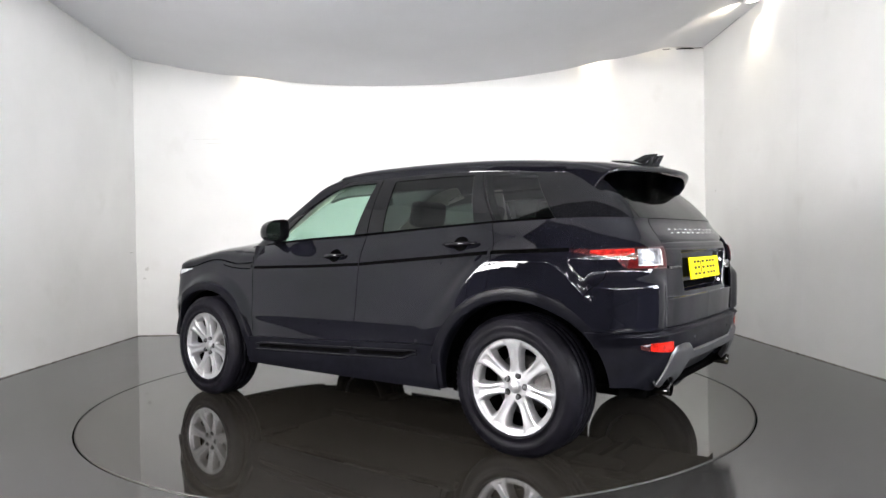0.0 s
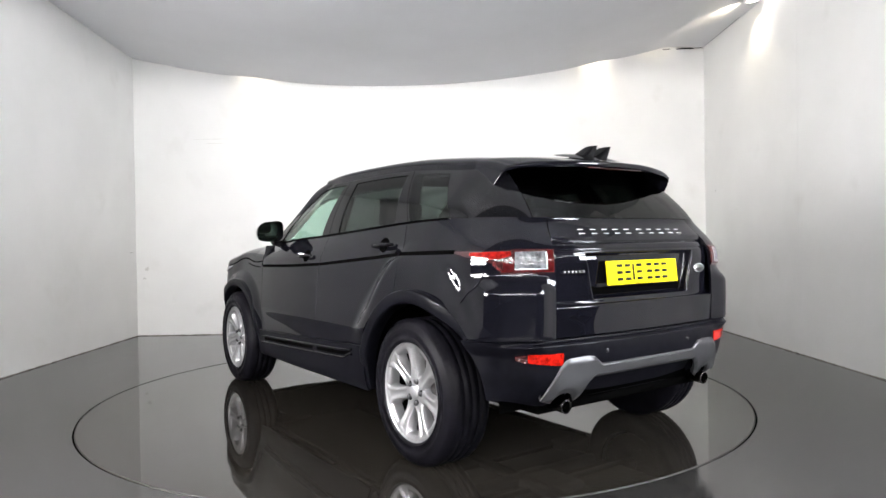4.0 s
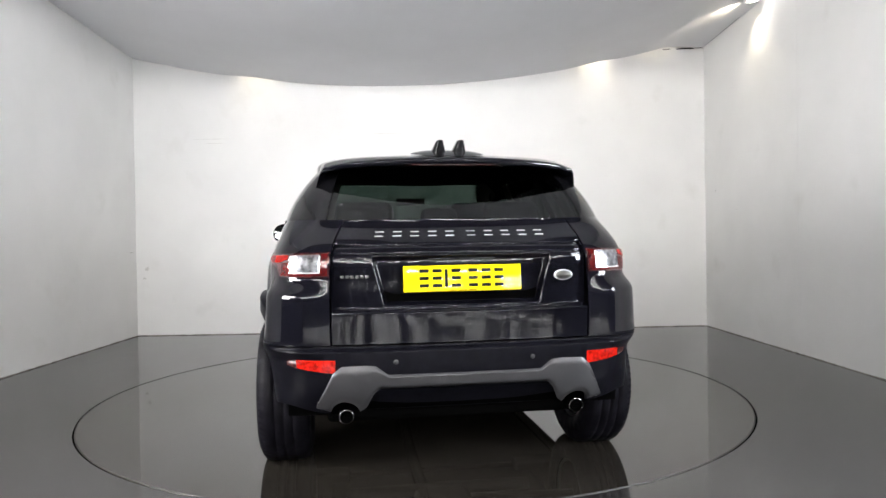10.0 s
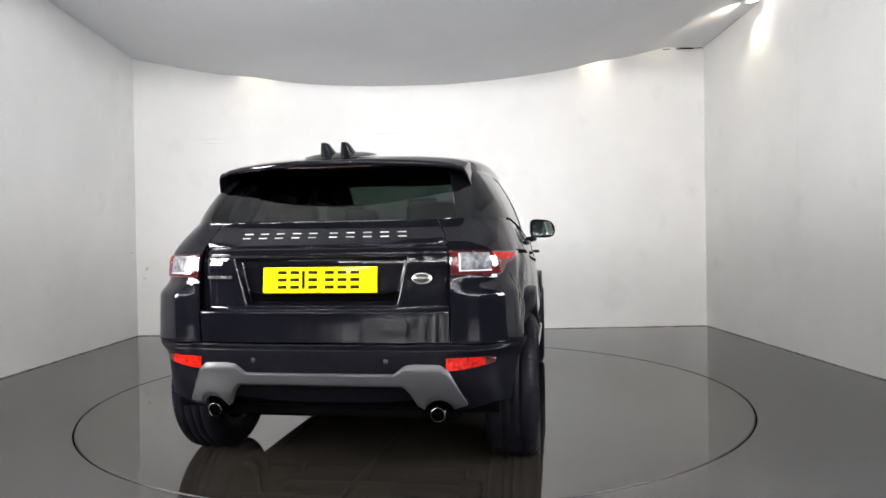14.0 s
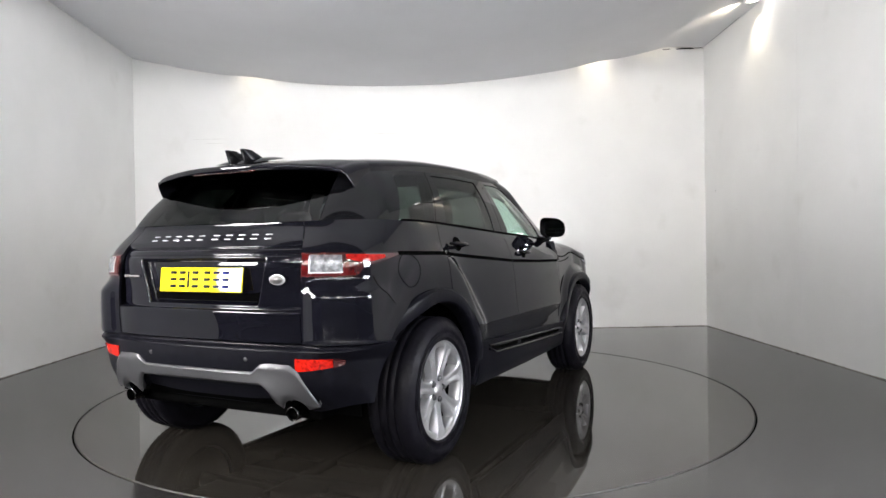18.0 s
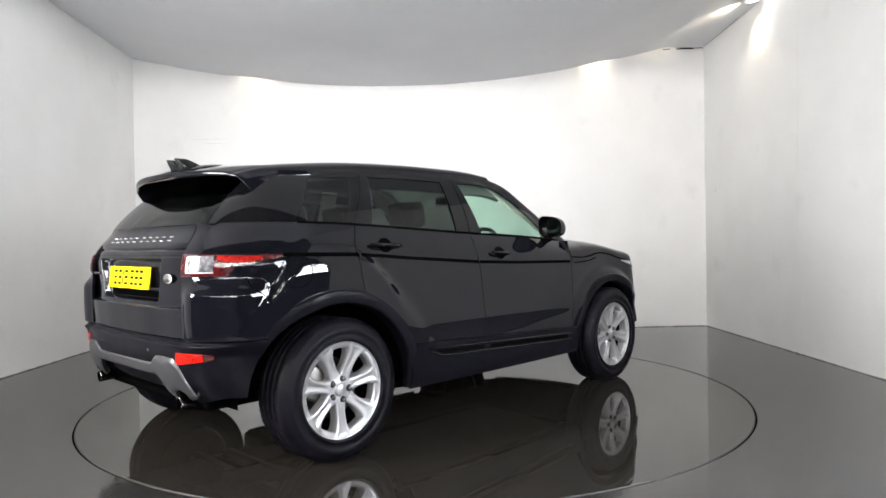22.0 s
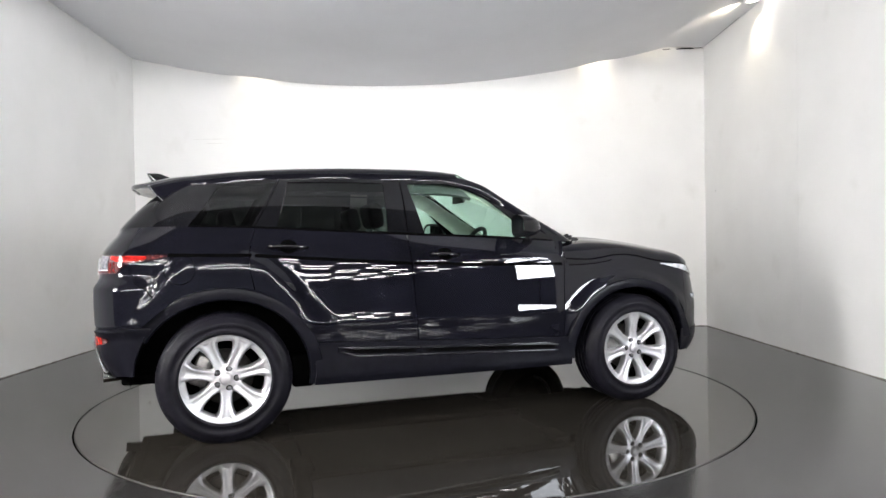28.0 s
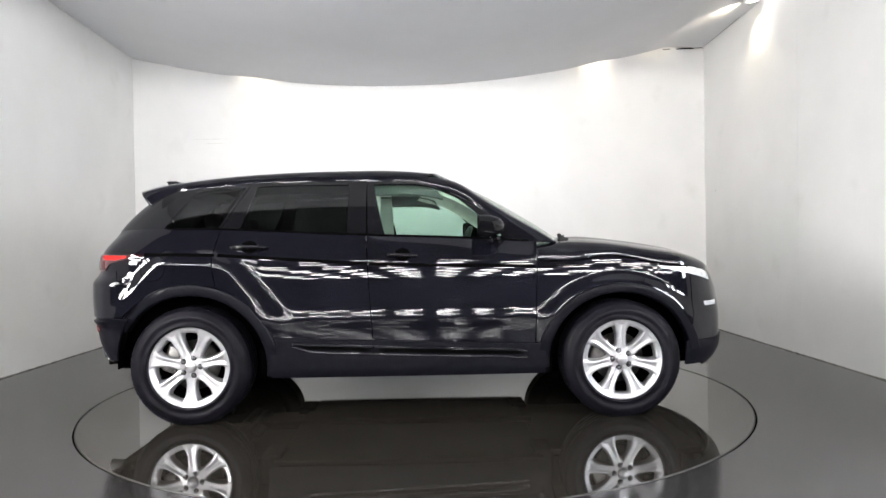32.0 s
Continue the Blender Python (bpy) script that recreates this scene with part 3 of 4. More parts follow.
def bonnet_mesh():
    ss = np.linspace(float(s_of(0.83)), PT[-1], 110)
    rows = np.linspace(0, 1, 40)
    V = np.zeros((len(ss), 2 * len(rows) - 1, 3))
    for i, s in enumerate(ss):
        z0 = float(bonnet_line(np.array(s)))
        e = body(np.array(s), np.array(z0))
        x, ye = e[0], e[1]
        zc = z0 + max(0.004, float(BONNET_TOP(x)) - z0) / 0.93
        for k, r in enumerate(rows):
            y = ye * math.cos(r * math.pi / 2)
            u = min(1.0, abs(y / (ye + 1e-9)))
            z = z0 + (zc - z0) * (1 - u**3.2) ** (1 / 3.2) if ye > 1e-4 else z0
            z += 0.010 * smooth01(1 - abs(abs(y) - 0.52) / 0.10) * smooth01((x - 0.9) / 0.3) * smooth01((2.0 - x) / 0.4)
            V[i, k] = (x, y, z)
            V[i, -1 - k] = (x, -y, z)
    return sheet(V, np.array((0, 0, 1.0)), 0.012)


part("bonnet", bonnet_mesh(), PAINT, car)


def full_panel(s_max, z_low, z_high, m, n, out=0.0, warp=None, rim=0.014):
    b = np.linspace(0, 1, n)[None, :]
    a = np.linspace(-1, 1, m)[:, None]
    z = np.full((m, n), 0.6)
    for _ in range(6):
        s = a * s_max(z)
        z = z_low(s) + (z_high(s) - z_low(s)) * b
    V = body(s, z, out)
    if warp is not None:
        V = warp(V)
    return sheet(V, np.array((-1.0, 0, 0.1)), rim)


def window_step(y, z, y_top, y_low, z_top, z_low, soft):
    """1 inside a trapezium that is y_top wide at z_top and y_low wide at z_low, with soft edges."""
    half = y_low + (y_top - y_low) * (z - z_low) / (z_top - z_low)
    return smooth01((half - np.abs(y)) / soft) * smooth01((z_top - z) / soft) * smooth01((z - z_low) / soft)


def tailgate_warp(V):
    y, z = V[..., 1], V[..., 2]
    d = 0.040 * window_step(y, z, 0.404, 0.349, 1.042, 0.822, 0.020)          # number plate recess
    d += 0.007 * window_step(y, z, 0.60, 0.60, 1.092, 1.078, 0.005)            # finisher groove
    d += 0.004 * window_step(y, z, 0.60, 0.60, 1.056, 1.046, 0.004)
    d += 0.016 * smooth01((z - 0.796) / 0.014) * smooth01((1.05 - z) / 0.2)    # ledge over the lower panel
    d += 0.004 * np.clip((0.80 - z) / 0.14, 0, 1)                               # lower panel leans in towards its foot
    d += 0.26 * np.clip(np.abs(y) - 0.28, 0, 1) ** 2 * smooth01((z - 0.80) / 0.02) * smooth01((1.12 - z) / 0.04)      # flanks of the plate band turn away
    V = V.copy()
    V[..., 0] += d
    return V


part("tailgate", full_panel(fixed(float(s_of_y(0.572))), fixed(0.664), lambda s: belt(s) - 0.003, 300, 160, warp=tailgate_warp), PAINT, car)

# rear bumper: plastic apron
def bumper_low(s):
    x, y = plan_at(np.abs(s))[..., 0], plan_at(np.abs(s))[..., 1]
    pipe = np.sqrt(np.clip(0.074**2 - (y - 0.525) ** 2, 0, 1))
    return np.maximum(0.355 + 0.035 * smooth01((y - 0.62) / 0.2), np.where(pipe > 0, 0.345 + pipe, 0))


def bumper_warp(V):
    y, z = np.abs(V[..., 1]), V[..., 2]
    V = V.copy()
    k = smooth01((0.50 - y) / 0.06)
    V[..., 0] += 0.055 * k * smooth01((0.475 - z) / 0.02)
    back = smooth01((-1.84 - V[..., 0]) / 0.14)
    V[..., 0] -= 0.018 * back * smooth01((0.645 - z) / 0.012) * (1 - 0.6 * smooth01((0.5 - z) / 0.14))
    V[..., 0] += 0.012 * back * smooth01((z - 0.640) / 0.01)
    return V


part("rear_bumper", full_panel(lambda z: s_of(-1.33 - 0.49 * np.sqrt(np.clip(1 - ((z - 0.357) / 0.47) ** 2, 0.05, 1))), bumper_low, fixed(0.655), 200, 60, out=0.004, warp=bumper_warp), CLAD, car, "satin black plastic bumper apron")

# front bumper, seen from the side only
part("front_bumper", joined(
    panel(lambda z: s_of(np.full_like(z, 1.805)), lambda z: np.full_like(z, PT[-1]), fixed(0.46), lambda s: bonnet_line(s) - 0.006, 60, 40, side=1),
    panel(lambda z: s_of(np.full_like(z, 1.805)), lambda z: np.full_like(z, PT[-1]), fixed(0.46), lambda s: bonnet_line(s) - 0.006, 60, 40, side=-1)), PAINT, car)
part("front_skirt", joined(*[panel(lambda z: s_of(np.full_like(z, 1.76)), lambda z: np.full_like(z, PT[-1]), lambda s: 0.285 + 0.02 * (plan_at(np.abs(s))[..., 1] > 0.8), fixed(0.458), 60, 16, out=0.006, side=k) for k in (1, -1)]), CLAD, car, "satin black lower front apron")

# wheel arch flares
for side in (1, -1):
    for hx, a1, b1, a0, b0 in ARCHES:
        th = np.radians(np.linspace(-9 if hx < 0 else 6, 151 if hx < 0 else 186, 72))
        V = np.zeros((len(th), 9, 3))
        for i, t in enumerate(th):
            for j, (k, y) in enumerate(((-0.06, 0.86), (-0.06, 0.910), (-0.02, 0.925), (0.05, 0.932), (0.10, 0.9335), (0.84, 0.9335), (0.90, 0.932), (0.95, 0.925), (0.97, 0.88))):
                aa, bb = a0 + (a1 - a0) * k, b0 + (b1 - b0) * k
                x = hx + aa * math.cos(t)
                drop = 0.085 * smooth01((x + 1.46) / -0.30) if hx < 0 else 0.07 * smooth01((x - 1.62) / 0.2)
                z = HUB_Z + bb * math.sin(t)
                if (x - hx) * hx < 0:      # runs out flush into the sill
                    y += (min(y, 0.922 - float(inset_side(z)) - 0.5 * max(0, 0.92 - y)) - y) * float(smooth01((0.52 - z) / 0.16))
                V[i, j] = (x, side * (y - drop), z)
        part("wheel_arch_flare", sheet(V, V - np.array([hx, 0, HUB_Z]), 0), CLAD, car, "satin black wheel arch flare")

# sills with the long moulding
for side in (1, -1):
    def sill_top(s):
        return clad_top(plan_at(np.abs(s))[..., 0]) - 0.003
    sill = part("sill_cladding", panel(lambda z: s_of(-1.33 + 0.50 * np.sqrt(np.clip(1 - ((z - 0.357) / 0.47) ** 2, 0, 1))), lambda z: s_of(1.335 - 0.475 * np.sqrt(np.clip(1 - ((z - 0.357) / 0.44) ** 2, 0, 1))), fixed(0.275), sill_top, 60, 20, out=0.010, side=side), CLAD, car, "satin black sill cladding")
    for x0, x1 in ((-0.70, -0.206), (-0.196, 0.745)):
        def lo(s, x0=x0):
            x = plan_at(np.abs(s))[..., 0]
            return clad_top(x) - 0.088 + 0.03 * smooth01((-0.58 - x) / 0.12) + 0.0 * x
        def hi(s):
            x = plan_at(np.abs(s))[..., 0]
            return clad_top(x) - 0.030 - 0.012 * smooth01((x - 0.66) / 0.09)
        vv = np.linspace(0, 1, 22)
        prof = 0.024 - 0.016 * smooth01((vv - 0.14) / 0.10) * smooth01((0.72 - vv) / 0.10) + 0.004 * smooth01((vv - 0.8) / 0.15) - 0.010 * smooth01((vv - 0.93) / 0.07)
        mo = part("door_moulding", panel(lambda z: s_of(np.full_like(z, x0)), lambda z: s_of(np.full_like(z, x1)), lo, hi, 40, 22, out=prof[None, :], side=side), SATIN, car, "black door moulding with a long groove")
        # black strip in the groove: its shade put in as colour
        part("moulding_groove_shade", panel(lambda z: s_of(np.full_like(z, x0 + 0.03)), lambda z: s_of(np.full_like(z, x1 - 0.02)), lambda s: lo(s) + 0.016, lambda s: lo(s) + 0.037, 40, 6, out=0.0105, side=side), DARK, mo)

# waistline groove, its shade drawn as a black strip, and shut lines
def line_strip(points, width, out, side, mat, name="shut_line", parent=None):
    """A thin dark line laid on the skin through (x, z) points."""
    xs, zs = np.array([p[0] for p in points], float), np.array([p[1] for p in points], float)
    d = np.concatenate([[0], np.cumsum(np.hypot(np.diff(xs), np.diff(zs)))])
    f = curve(d, np.stack([xs, zs], -1))
    t = np.linspace(0, d[-1], max(12, int(d[-1] / 0.02)))
    p, q = f(t), f(t + 1e-3) - f(t - 1e-3)
    q /= np.linalg.norm(q, axis=1, keepdims=True) + 1e-9
    nn = np.stack([-q[:, 1], q[:, 0]], -1) * width / 2
    V = np.stack([body(side * s_of((p + k * nn)[:, 0]), (p + k * nn)[:, 1], out) for k in (-1, 0, 1)], 1)
    N = V * np.array([0, 1.0, 0])
    return part(name, sheet(V, N, 0), mat, parent or car)


def char_z(x):
    return np.interp(x, [-1.62, -1.194, -0.8, -0.234, 0.2, 0.816], [1.052, 1.043, 1.014, 0.974, 0.958, 0.945])


for side in (1, -1):
    for x0, x1 in ((-1.63, -1.18), (-1.16, -0.238), (-0.226, 0.806)):
        xs = np.linspace(x0, x1, 12)
        line_strip([(x, float(char_z(x))) for x in xs], 0.019, 0.0015, side, DARK, "waistline_groove_shade")
    line_strip([(x, float(bonnet_line(np.array(float(s_of(x))))) - 0.0035) for x in np.linspace(0.84, 1.79, 24)], 0.009, 0.0012, side, DARK)
    line_strip([(0.86, 0.935), (1.0, 0.938), (1.12, 0.948), (1.20, 0.962)], 0.006, 0.0014, side, DARK)
    line_strip([(-1.815, 0.955), (-1.79, 0.90), (-1.74, 0.865), (-1.70, 0.82)], 0.004, 0.0012, side, DARK)
# ---- glasshouse, roof and spoiler ----
_bx, _rx = base_at(np.linspace(0, PT[11], 3000)), rail_at(np.linspace(0, PT[11], 3000))
_hs = np.linspace(0, PT[11], 3000)


def s_base(x):
    return float(np.interp(x, _bx[:, 0], _hs))


def s_rail(x):
    k = _hs > PT[3]
    return float(np.interp(x, _rx[k, 0], _hs[k]))


def leaning(xb, xt):
    a, b = s_base(xb), s_rail(xt)
    return lambda v: a + (b - a) * np.asarray(v, float)


S_GLASS = float(np.interp(0.590, _bx[:, 1], _hs))
for side in (1, -1):
    def slab(x0, x1, v0, v1, m=14, n=20, out=0.0, rim=0.01):
        return panel(leaning(*x0), leaning(*x1), fixed(v0), fixed(v1), m, n, out=out, surface=house, side=side, rim=rim)
    part("rear_pillar", panel(lambda v: np.full_like(v, S_GLASS) + 0.004, leaning(-1.52, -1.335), fixed(0.0), fixed(1.0), 30, 24, surface=house, side=side), PIANO, car, "gloss black rear pillar panel")
    part("quarter_window", slab((-1.518, -1.333), (-1.176, -1.010), 0.02, 0.93), WINDOW_DARK, car, "dark privacy glass")
    part("window_frame", joined(slab((-1.52, -1.335), (-1.17, -1.005), 0.93, 1.0, 20, 4), slab((-1.176, -1.011), (-1.162, -0.998), 0.0, 1.0, 4, 20)), PIANO, car)
    part("door_window_frame", joined(slab((-1.158, -0.993), (-1.035, -0.948), 0.0, 1.0, 8, 20), slab((-1.04, -0.95), (-0.355, -0.355), 0.93, 1.0, 20, 4),
                                     slab((-0.365, -0.36), (-0.243, -0.249), 0.0, 1.0, 8, 20)), PIANO, car)
    part("rear_door_window", slab((-1.035, -0.948), (-0.365, -0.36), 0.02, 0.93, 20, 20, -0.004), WINDOW_DARK, car, "dark privacy glass")
    part("bright_edge", slab((-1.033, -0.946), (-1.0295, -0.9425), 0.30, 0.92, 3, 14, 0.001, 0.0), SKID, car)
    part("door_window_frame", joined(slab((-0.236, -0.244), (-0.125, -0.205), 0.0, 1.0, 8, 20), slab((-0.14, -0.215), (0.80, 0.40), 0.94, 1.0, 30, 4),
                                     slab((0.645, 0.325), (0.80, 0.40), 0.0, 1.0, 8, 20)), PIANO, car)
    part("front_door_window", slab((-0.125, -0.205), (0.645, 0.325), 0.02, 0.94, 30, 20, -0.004), WINDOW_CLEAR, car, "green-tinted clear glass")
    part("pillar_backing", slab((-0.30, -0.30), (-0.18, -0.21), 0.0, 1.0, 4, 12, -0.014, 0.0), DARK, car)
    part("pillar_backing", slab((-1.21, -1.05), (-1.11, -0.97), 0.0, 1.0, 4, 12, -0.014, 0.0), DARK, car)
    part("waist_seal", slab((-1.50, -1.32), (0.78, 0.39), -0.010, 0.025, 70, 4, 0.003, 0.003), DARK, car, "black rubber window seal")

rear_s = np.linspace(-S_GLASS, S_GLASS, 50)[:, None]
part("rear_window", sheet(house(rear_s, np.linspace(0.0, 1.0, 24)[None, :]), np.array((-1.0, 0, 0.3)), 0.006), WINDOW_REAR, car, "dark tinted rear window")

ROOF_C = curve([-2.0, -1.65, -1.5, -1.4, -1.2, -1.0, -0.6, -0.2, 0.05, 0.26], [1.45, 1.518, 1.537, 1.550, 1.570, 1.585, 1.600, 1.603, 1.592, 1.570])
_k = _hs >= PT[3]
roof_y = lambda x: np.interp(x, _rx[_k, 0][:-400], _rx[_k, 1][:-400])
roof_z = lambda x: np.interp(x, _rx[_k, 0][:-400], _rx[_k, 2][:-400])


def roof_point(x, u):
    yr, zr = roof_y(min(x, 0.155)), roof_z(min(x, 0.155))
    zc = float(ROOF_C(x))
    k = abs(u)
    return x, u * yr, zr + (zc - zr) * (1 - min(1, k) ** 3.8) ** (1 / 3.8)


def roof_front(u):
    return 0.150 + 0.11 * (1 - u * u)


us = np.sin(np.linspace(-math.pi / 2, math.pi / 2, 49))
V = np.array([[roof_point(-1.50 + (roof_front(u) + 1.50) * a, u) for u in us] for a in np.linspace(0, 1, 60)])
part("roof", sheet(V, np.array((0, 0, 1.0)), 0.012), PAINT, car)

# windscreen, pillars, scuttle
RIDGE = curve([0, 0.2, 0.4, 0.6, 0.8, 1.0], [(0.080, 0.625, 1.551), (0.310, 0.650, 1.488), (0.485, 0.675, 1.385), (0.67, 0.700, 1.272), (0.85, 0.728, 1.165), (0.965, 0.745, 1.092)])
RAILLINE = curve([0, 0.2, 0.4, 0.6, 0.8, 1.0], [(0.080, 0.655, 1.486), (0.275, 0.668, 1.432), (0.41, 0.684, 1.366), (0.55, 0.722, 1.272), (0.70, 0.762, 1.168), (0.81, 0.792, 1.092)])
tt = np.linspace(0, 1, 30)
for side in (1, -1):
    A, B = RAILLINE(tt), RIDGE(tt)
    C = B + np.stack([0.012 + 0.012 * (1 - tt), -0.05 - 0.075 * (1 - tt), 0.004 + 0.016 * (1 - tt)], -1)
    rows_ = []
    for w in np.linspace(0, 1, 6):
        rows_.append(A + (B - A) * w + np.array([0.012, 0.012, 0.004]) * 4 * w * (1 - w))
    rows_.append(C)
    V = np.stack(rows_, 1) * np.array([1, side, 1])
    part("windscreen_pillar", sheet(V, np.array((0.5, side * 0.7, 0.5)), 0.01), PAINT, car)
us2 = np.linspace(-1, 1, 33)


def screen_point(u, w):
    top = np.array(roof_point(roof_front(u * 0.93), u * 0.93))
    low = np.array((0.955 + 0.16 * (1 - u * u), 0.705 * u, 1.092))
    p = top + (low - top) * w
    p[2] += 0.03 * 4 * w * (1 - w) * (1 - 0.5 * u * u)
    return p


V = np.array([[screen_point(u, w) for w in np.linspace(0.0, 1, 24)] for u in us2])
part("windscreen", sheet(V, np.array((1.0, 0, 0.6)), 0.006), WINDOW_CLEAR, car, "clear windscreen")
V = np.array([[(0.94 + 0.17 * (1 - u * u) + 0.02 * w, 0.74 * u, 1.075 + 0.018 * math.sin(w * math.pi)) for w in np.linspace(-1, 3, 10)] for u in us2])
part("scuttle_panel", sheet(V, np.array((0, 0, 1.0)), 0.02), MATT, car)
for side, y0 in ((1, 0.62), (-1, -0.62)):
    wiper = part("wiper_arm", joined(tube([(1.03, y0, 1.10), (1.02, y0 * 0.92, 1.135), (1.07, y0 * 0.6, 1.115), (1.10, y0 * 0.2, 1.11)], [0.018, 0.014, 0.009, 0.006]), box(1.0, 1.07, y0 - 0.03, y0 + 0.03, 1.085, 1.12, 0.012)), MATT, car)
    part("wiper_blade", tube([(1.045, y0 * 0.95, 1.13), (1.105, y0 * 0.3, 1.115), (1.115, -y0 * 0.05, 1.108)], 0.007), MATT, wiper)

# tailgate spoiler
SP_X = curve([0, 0.15, 0.3, 0.42, 0.51, 0.575, 0.625, 0.648], [-1.872, -1.864, -1.838, -1.800, -1.765, -1.735, -1.700, -1.640])
SP_Z = curve([0, 0.15, 0.3, 0.42, 0.51, 0.575, 0.625, 0.648], [1.488, 1.488, 1.484, 1.479, 1.473, 1.461, 1.428, 1.355])


def spoiler_mesh():
    ws = np.sin(np.linspace(-math.pi / 2, math.pi / 2, 90)) * 0.647
    V = []
    for y in ws:
        k = abs(y)
        xt, zt = float(SP_X(k)), float(SP_Z(k))
        ry = float(roof_y(-1.50))
        u = min(1.0, k / ry)
        fx, fy, fz = roof_point(-1.497, u)
        fy = math.copysign(fy, y)
        row_ = []
        for a in np.linspace(0, 1, 14):
            x = fx + (xt - fx) * a
            z = fz + (zt - fz) * a + 0.013 * math.sin(math.pi * a) * (1 - 0.4 * a) * (1 - 0.5 * (k / 0.62) ** 4)
            row_.append((x, fy + (y - fy) * a, z))
        th = 0.030 * (1 - 0.3 * (k / 0.62) ** 3)
        row_ += [(xt - 0.006, y, zt - 0.25 * th), (xt - 0.004, y, zt - 0.75 * th), (xt + 0.008, y, zt - th)]
        gx, gz = -1.645 + 0.04 * (k / 0.6), min(1.462, zt - 0.01)
        for a in (0.2, 0.5, 0.8, 1.0):
            row_.append((xt + 0.008 + (gx - xt) * a, y * (1 - 0.06 * a), (zt - th) + (gz - zt + th) * a + 0.012 * math.sin(math.pi * a)))
        V.append(row_)
    return sheet(np.array(V), np.array((0, 0, 1.0)), 0.006)


spoiler = part("tailgate_spoiler", spoiler_mesh(), PAINT, car)
part("brake_light_strip", joined(*[tube([(-1.852, y, 1.458), (-1.852, y + 0.02, 1.458)], 0.004, 6) for y in np.linspace(-0.2, 0.18, 18)]), SMOKED, spoiler)

# paired aerial fins on a low pad
V = np.array([[(-1.66 + 0.17 * c * r, 0.005 + 0.18 * s_ * r, 1.530 + 0.20 * (c * r + 0.1) * 0.17 + 0.018 * (1 - r**3)) for r in np.linspace(0.02, 1, 10)] for c, s_ in [(math.cos(t), math.sin(t)) for t in np.linspace(0, 2 * math.pi, 49)]])
pad = part("aerial_pad", sheet(V, np.array((0, 0, 1.0)), 0), PIANO, car)
for y in (0.055, -0.045):
    rows_ = []
    for a in np.linspace(0, 1, 12):
        lx0, lx1 = -1.54 - 0.165 * a**0.8, -1.755 - 0.030 * a
        w = 0.040 * (1 - 0.6 * a)
        c, hl = (lx0 + lx1) / 2, (lx0 - lx1) / 2
        rows_.append([(c + hl * math.copysign(abs(math.cos(t)) ** 0.7, math.cos(t)), y + w * math.sin(t), 1.526 + 0.056 * a) for t in np.linspace(0, 2 * math.pi, 20, endpoint=False)])
    n = 20
    verts = [p for r in rows_ for p in r]
    faces = [(i * n + k, i * n + (k + 1) % n, (i + 1) * n + (k + 1) % n, (i + 1) * n + k) for i in range(11) for k in range(n)] + [tuple(range(11 * n, 12 * n))]
    part("aerial_fin", (verts, faces), PIANO, car)

# ---- inner shell, floor pan and wheel tubs, so that no light leaks through the joints ----
b = np.linspace(0, 1, 10)[None, :]
for side in (1, -1):
    s = np.linspace(0, PT[-1], 140)[:, None] + 0 * b
    x = plan_at(s)[..., 0]
    low = np.where(x < -1.75, 0.44, np.where(x > 1.75, 0.34, 0.30))
    for hx, a1, b1, a0, b0 in ARCHES:
        u = (x - hx) / (a0 + 0.02)
        low = np.where(np.abs(u) < 1, np.maximum(low, HUB_Z + (b0 + 0.03) * np.sqrt(np.clip(1 - u * u, 0, 1))), low)
    top = np.where(x < 0.8, 1.07, 0.86)
    V = body(side * s, low + (top - low) * b, -0.055)
    part("inner_shell", sheet(V, V * np.array([0.2, 1, 0]), 0), DARK, car)
part("floor_pan", box(-0.86, 0.86, -0.80, 0.80, 0.27, 0.31, 0.01), DARK, car)
part("rear_floor_pan", box(-1.90, -0.80, -0.60, 0.60, 0.30, 0.36, 0.02), DARK, car)
part("front_floor_pan", box(0.80, 1.95, -0.62, 0.62, 0.28, 0.34, 0.02), DARK, car)
part("boot_floor", box(-1.93, -1.30, -0.62, 0.62, 0.363, 0.80), DARK, car)
part("engine_bay", box(1.1, 1.9, -0.60, 0.60, 0.343, 0.84), DARK, car)
for hx, a1, b1, a0, b0 in ARCHES:
    for side in (1, -1):
        th = np.radians(np.linspace(-4, 184, 40))
        V = np.array([[(hx + (a0 + 0.03) * math.cos(t), side * y, HUB_Z + (b0 + 0.03) * math.sin(t)) for y in (0.60, float(np.interp(hx + (a0 + 0.03) * math.cos(t), [-1.9, -1.8, -1.7, -1.55, 1.55, 1.7, 1.85], [0.74, 0.79, 0.83, 0.90, 0.90, 0.83, 0.74])))] for t in th])
        inner = np.array([[(hx + (a0 + 0.03) * r * math.cos(t), side * 0.60, HUB_Z + (b0 + 0.03) * r * math.sin(t)) for r in (0.0, 1.0)] for t in th])
        part("wheel_housing", joined(sheet(V, V * 0 + np.array((0, 0, -1.0)), 0), sheet(inner, np.array((0, side, 0.0)), 0)), DARK, car)
for side in (1, -1):
    for x0, x1 in ((-0.95, -0.82), (0.80, 0.93)):
        part("arch_liner", box(x0, x1, min(side * 0.50, side * 0.76), max(side * 0.50, side * 0.76), 0.245, 0.44, 0.02), DARK, car, "black arch liner flap")
part("exhaust_silencer", joined(moved(box(-0.14, 0.14, -0.50, 0.50, -0.08, 0.08, 0.06, 3), pose(-1.72, 0, 0.36)), tube([(-1.7, 0.1, 0.3), (-0.5, 0.1, 0.27), (0.9, 0.05, 0.27)], 0.035)), DARK, car)
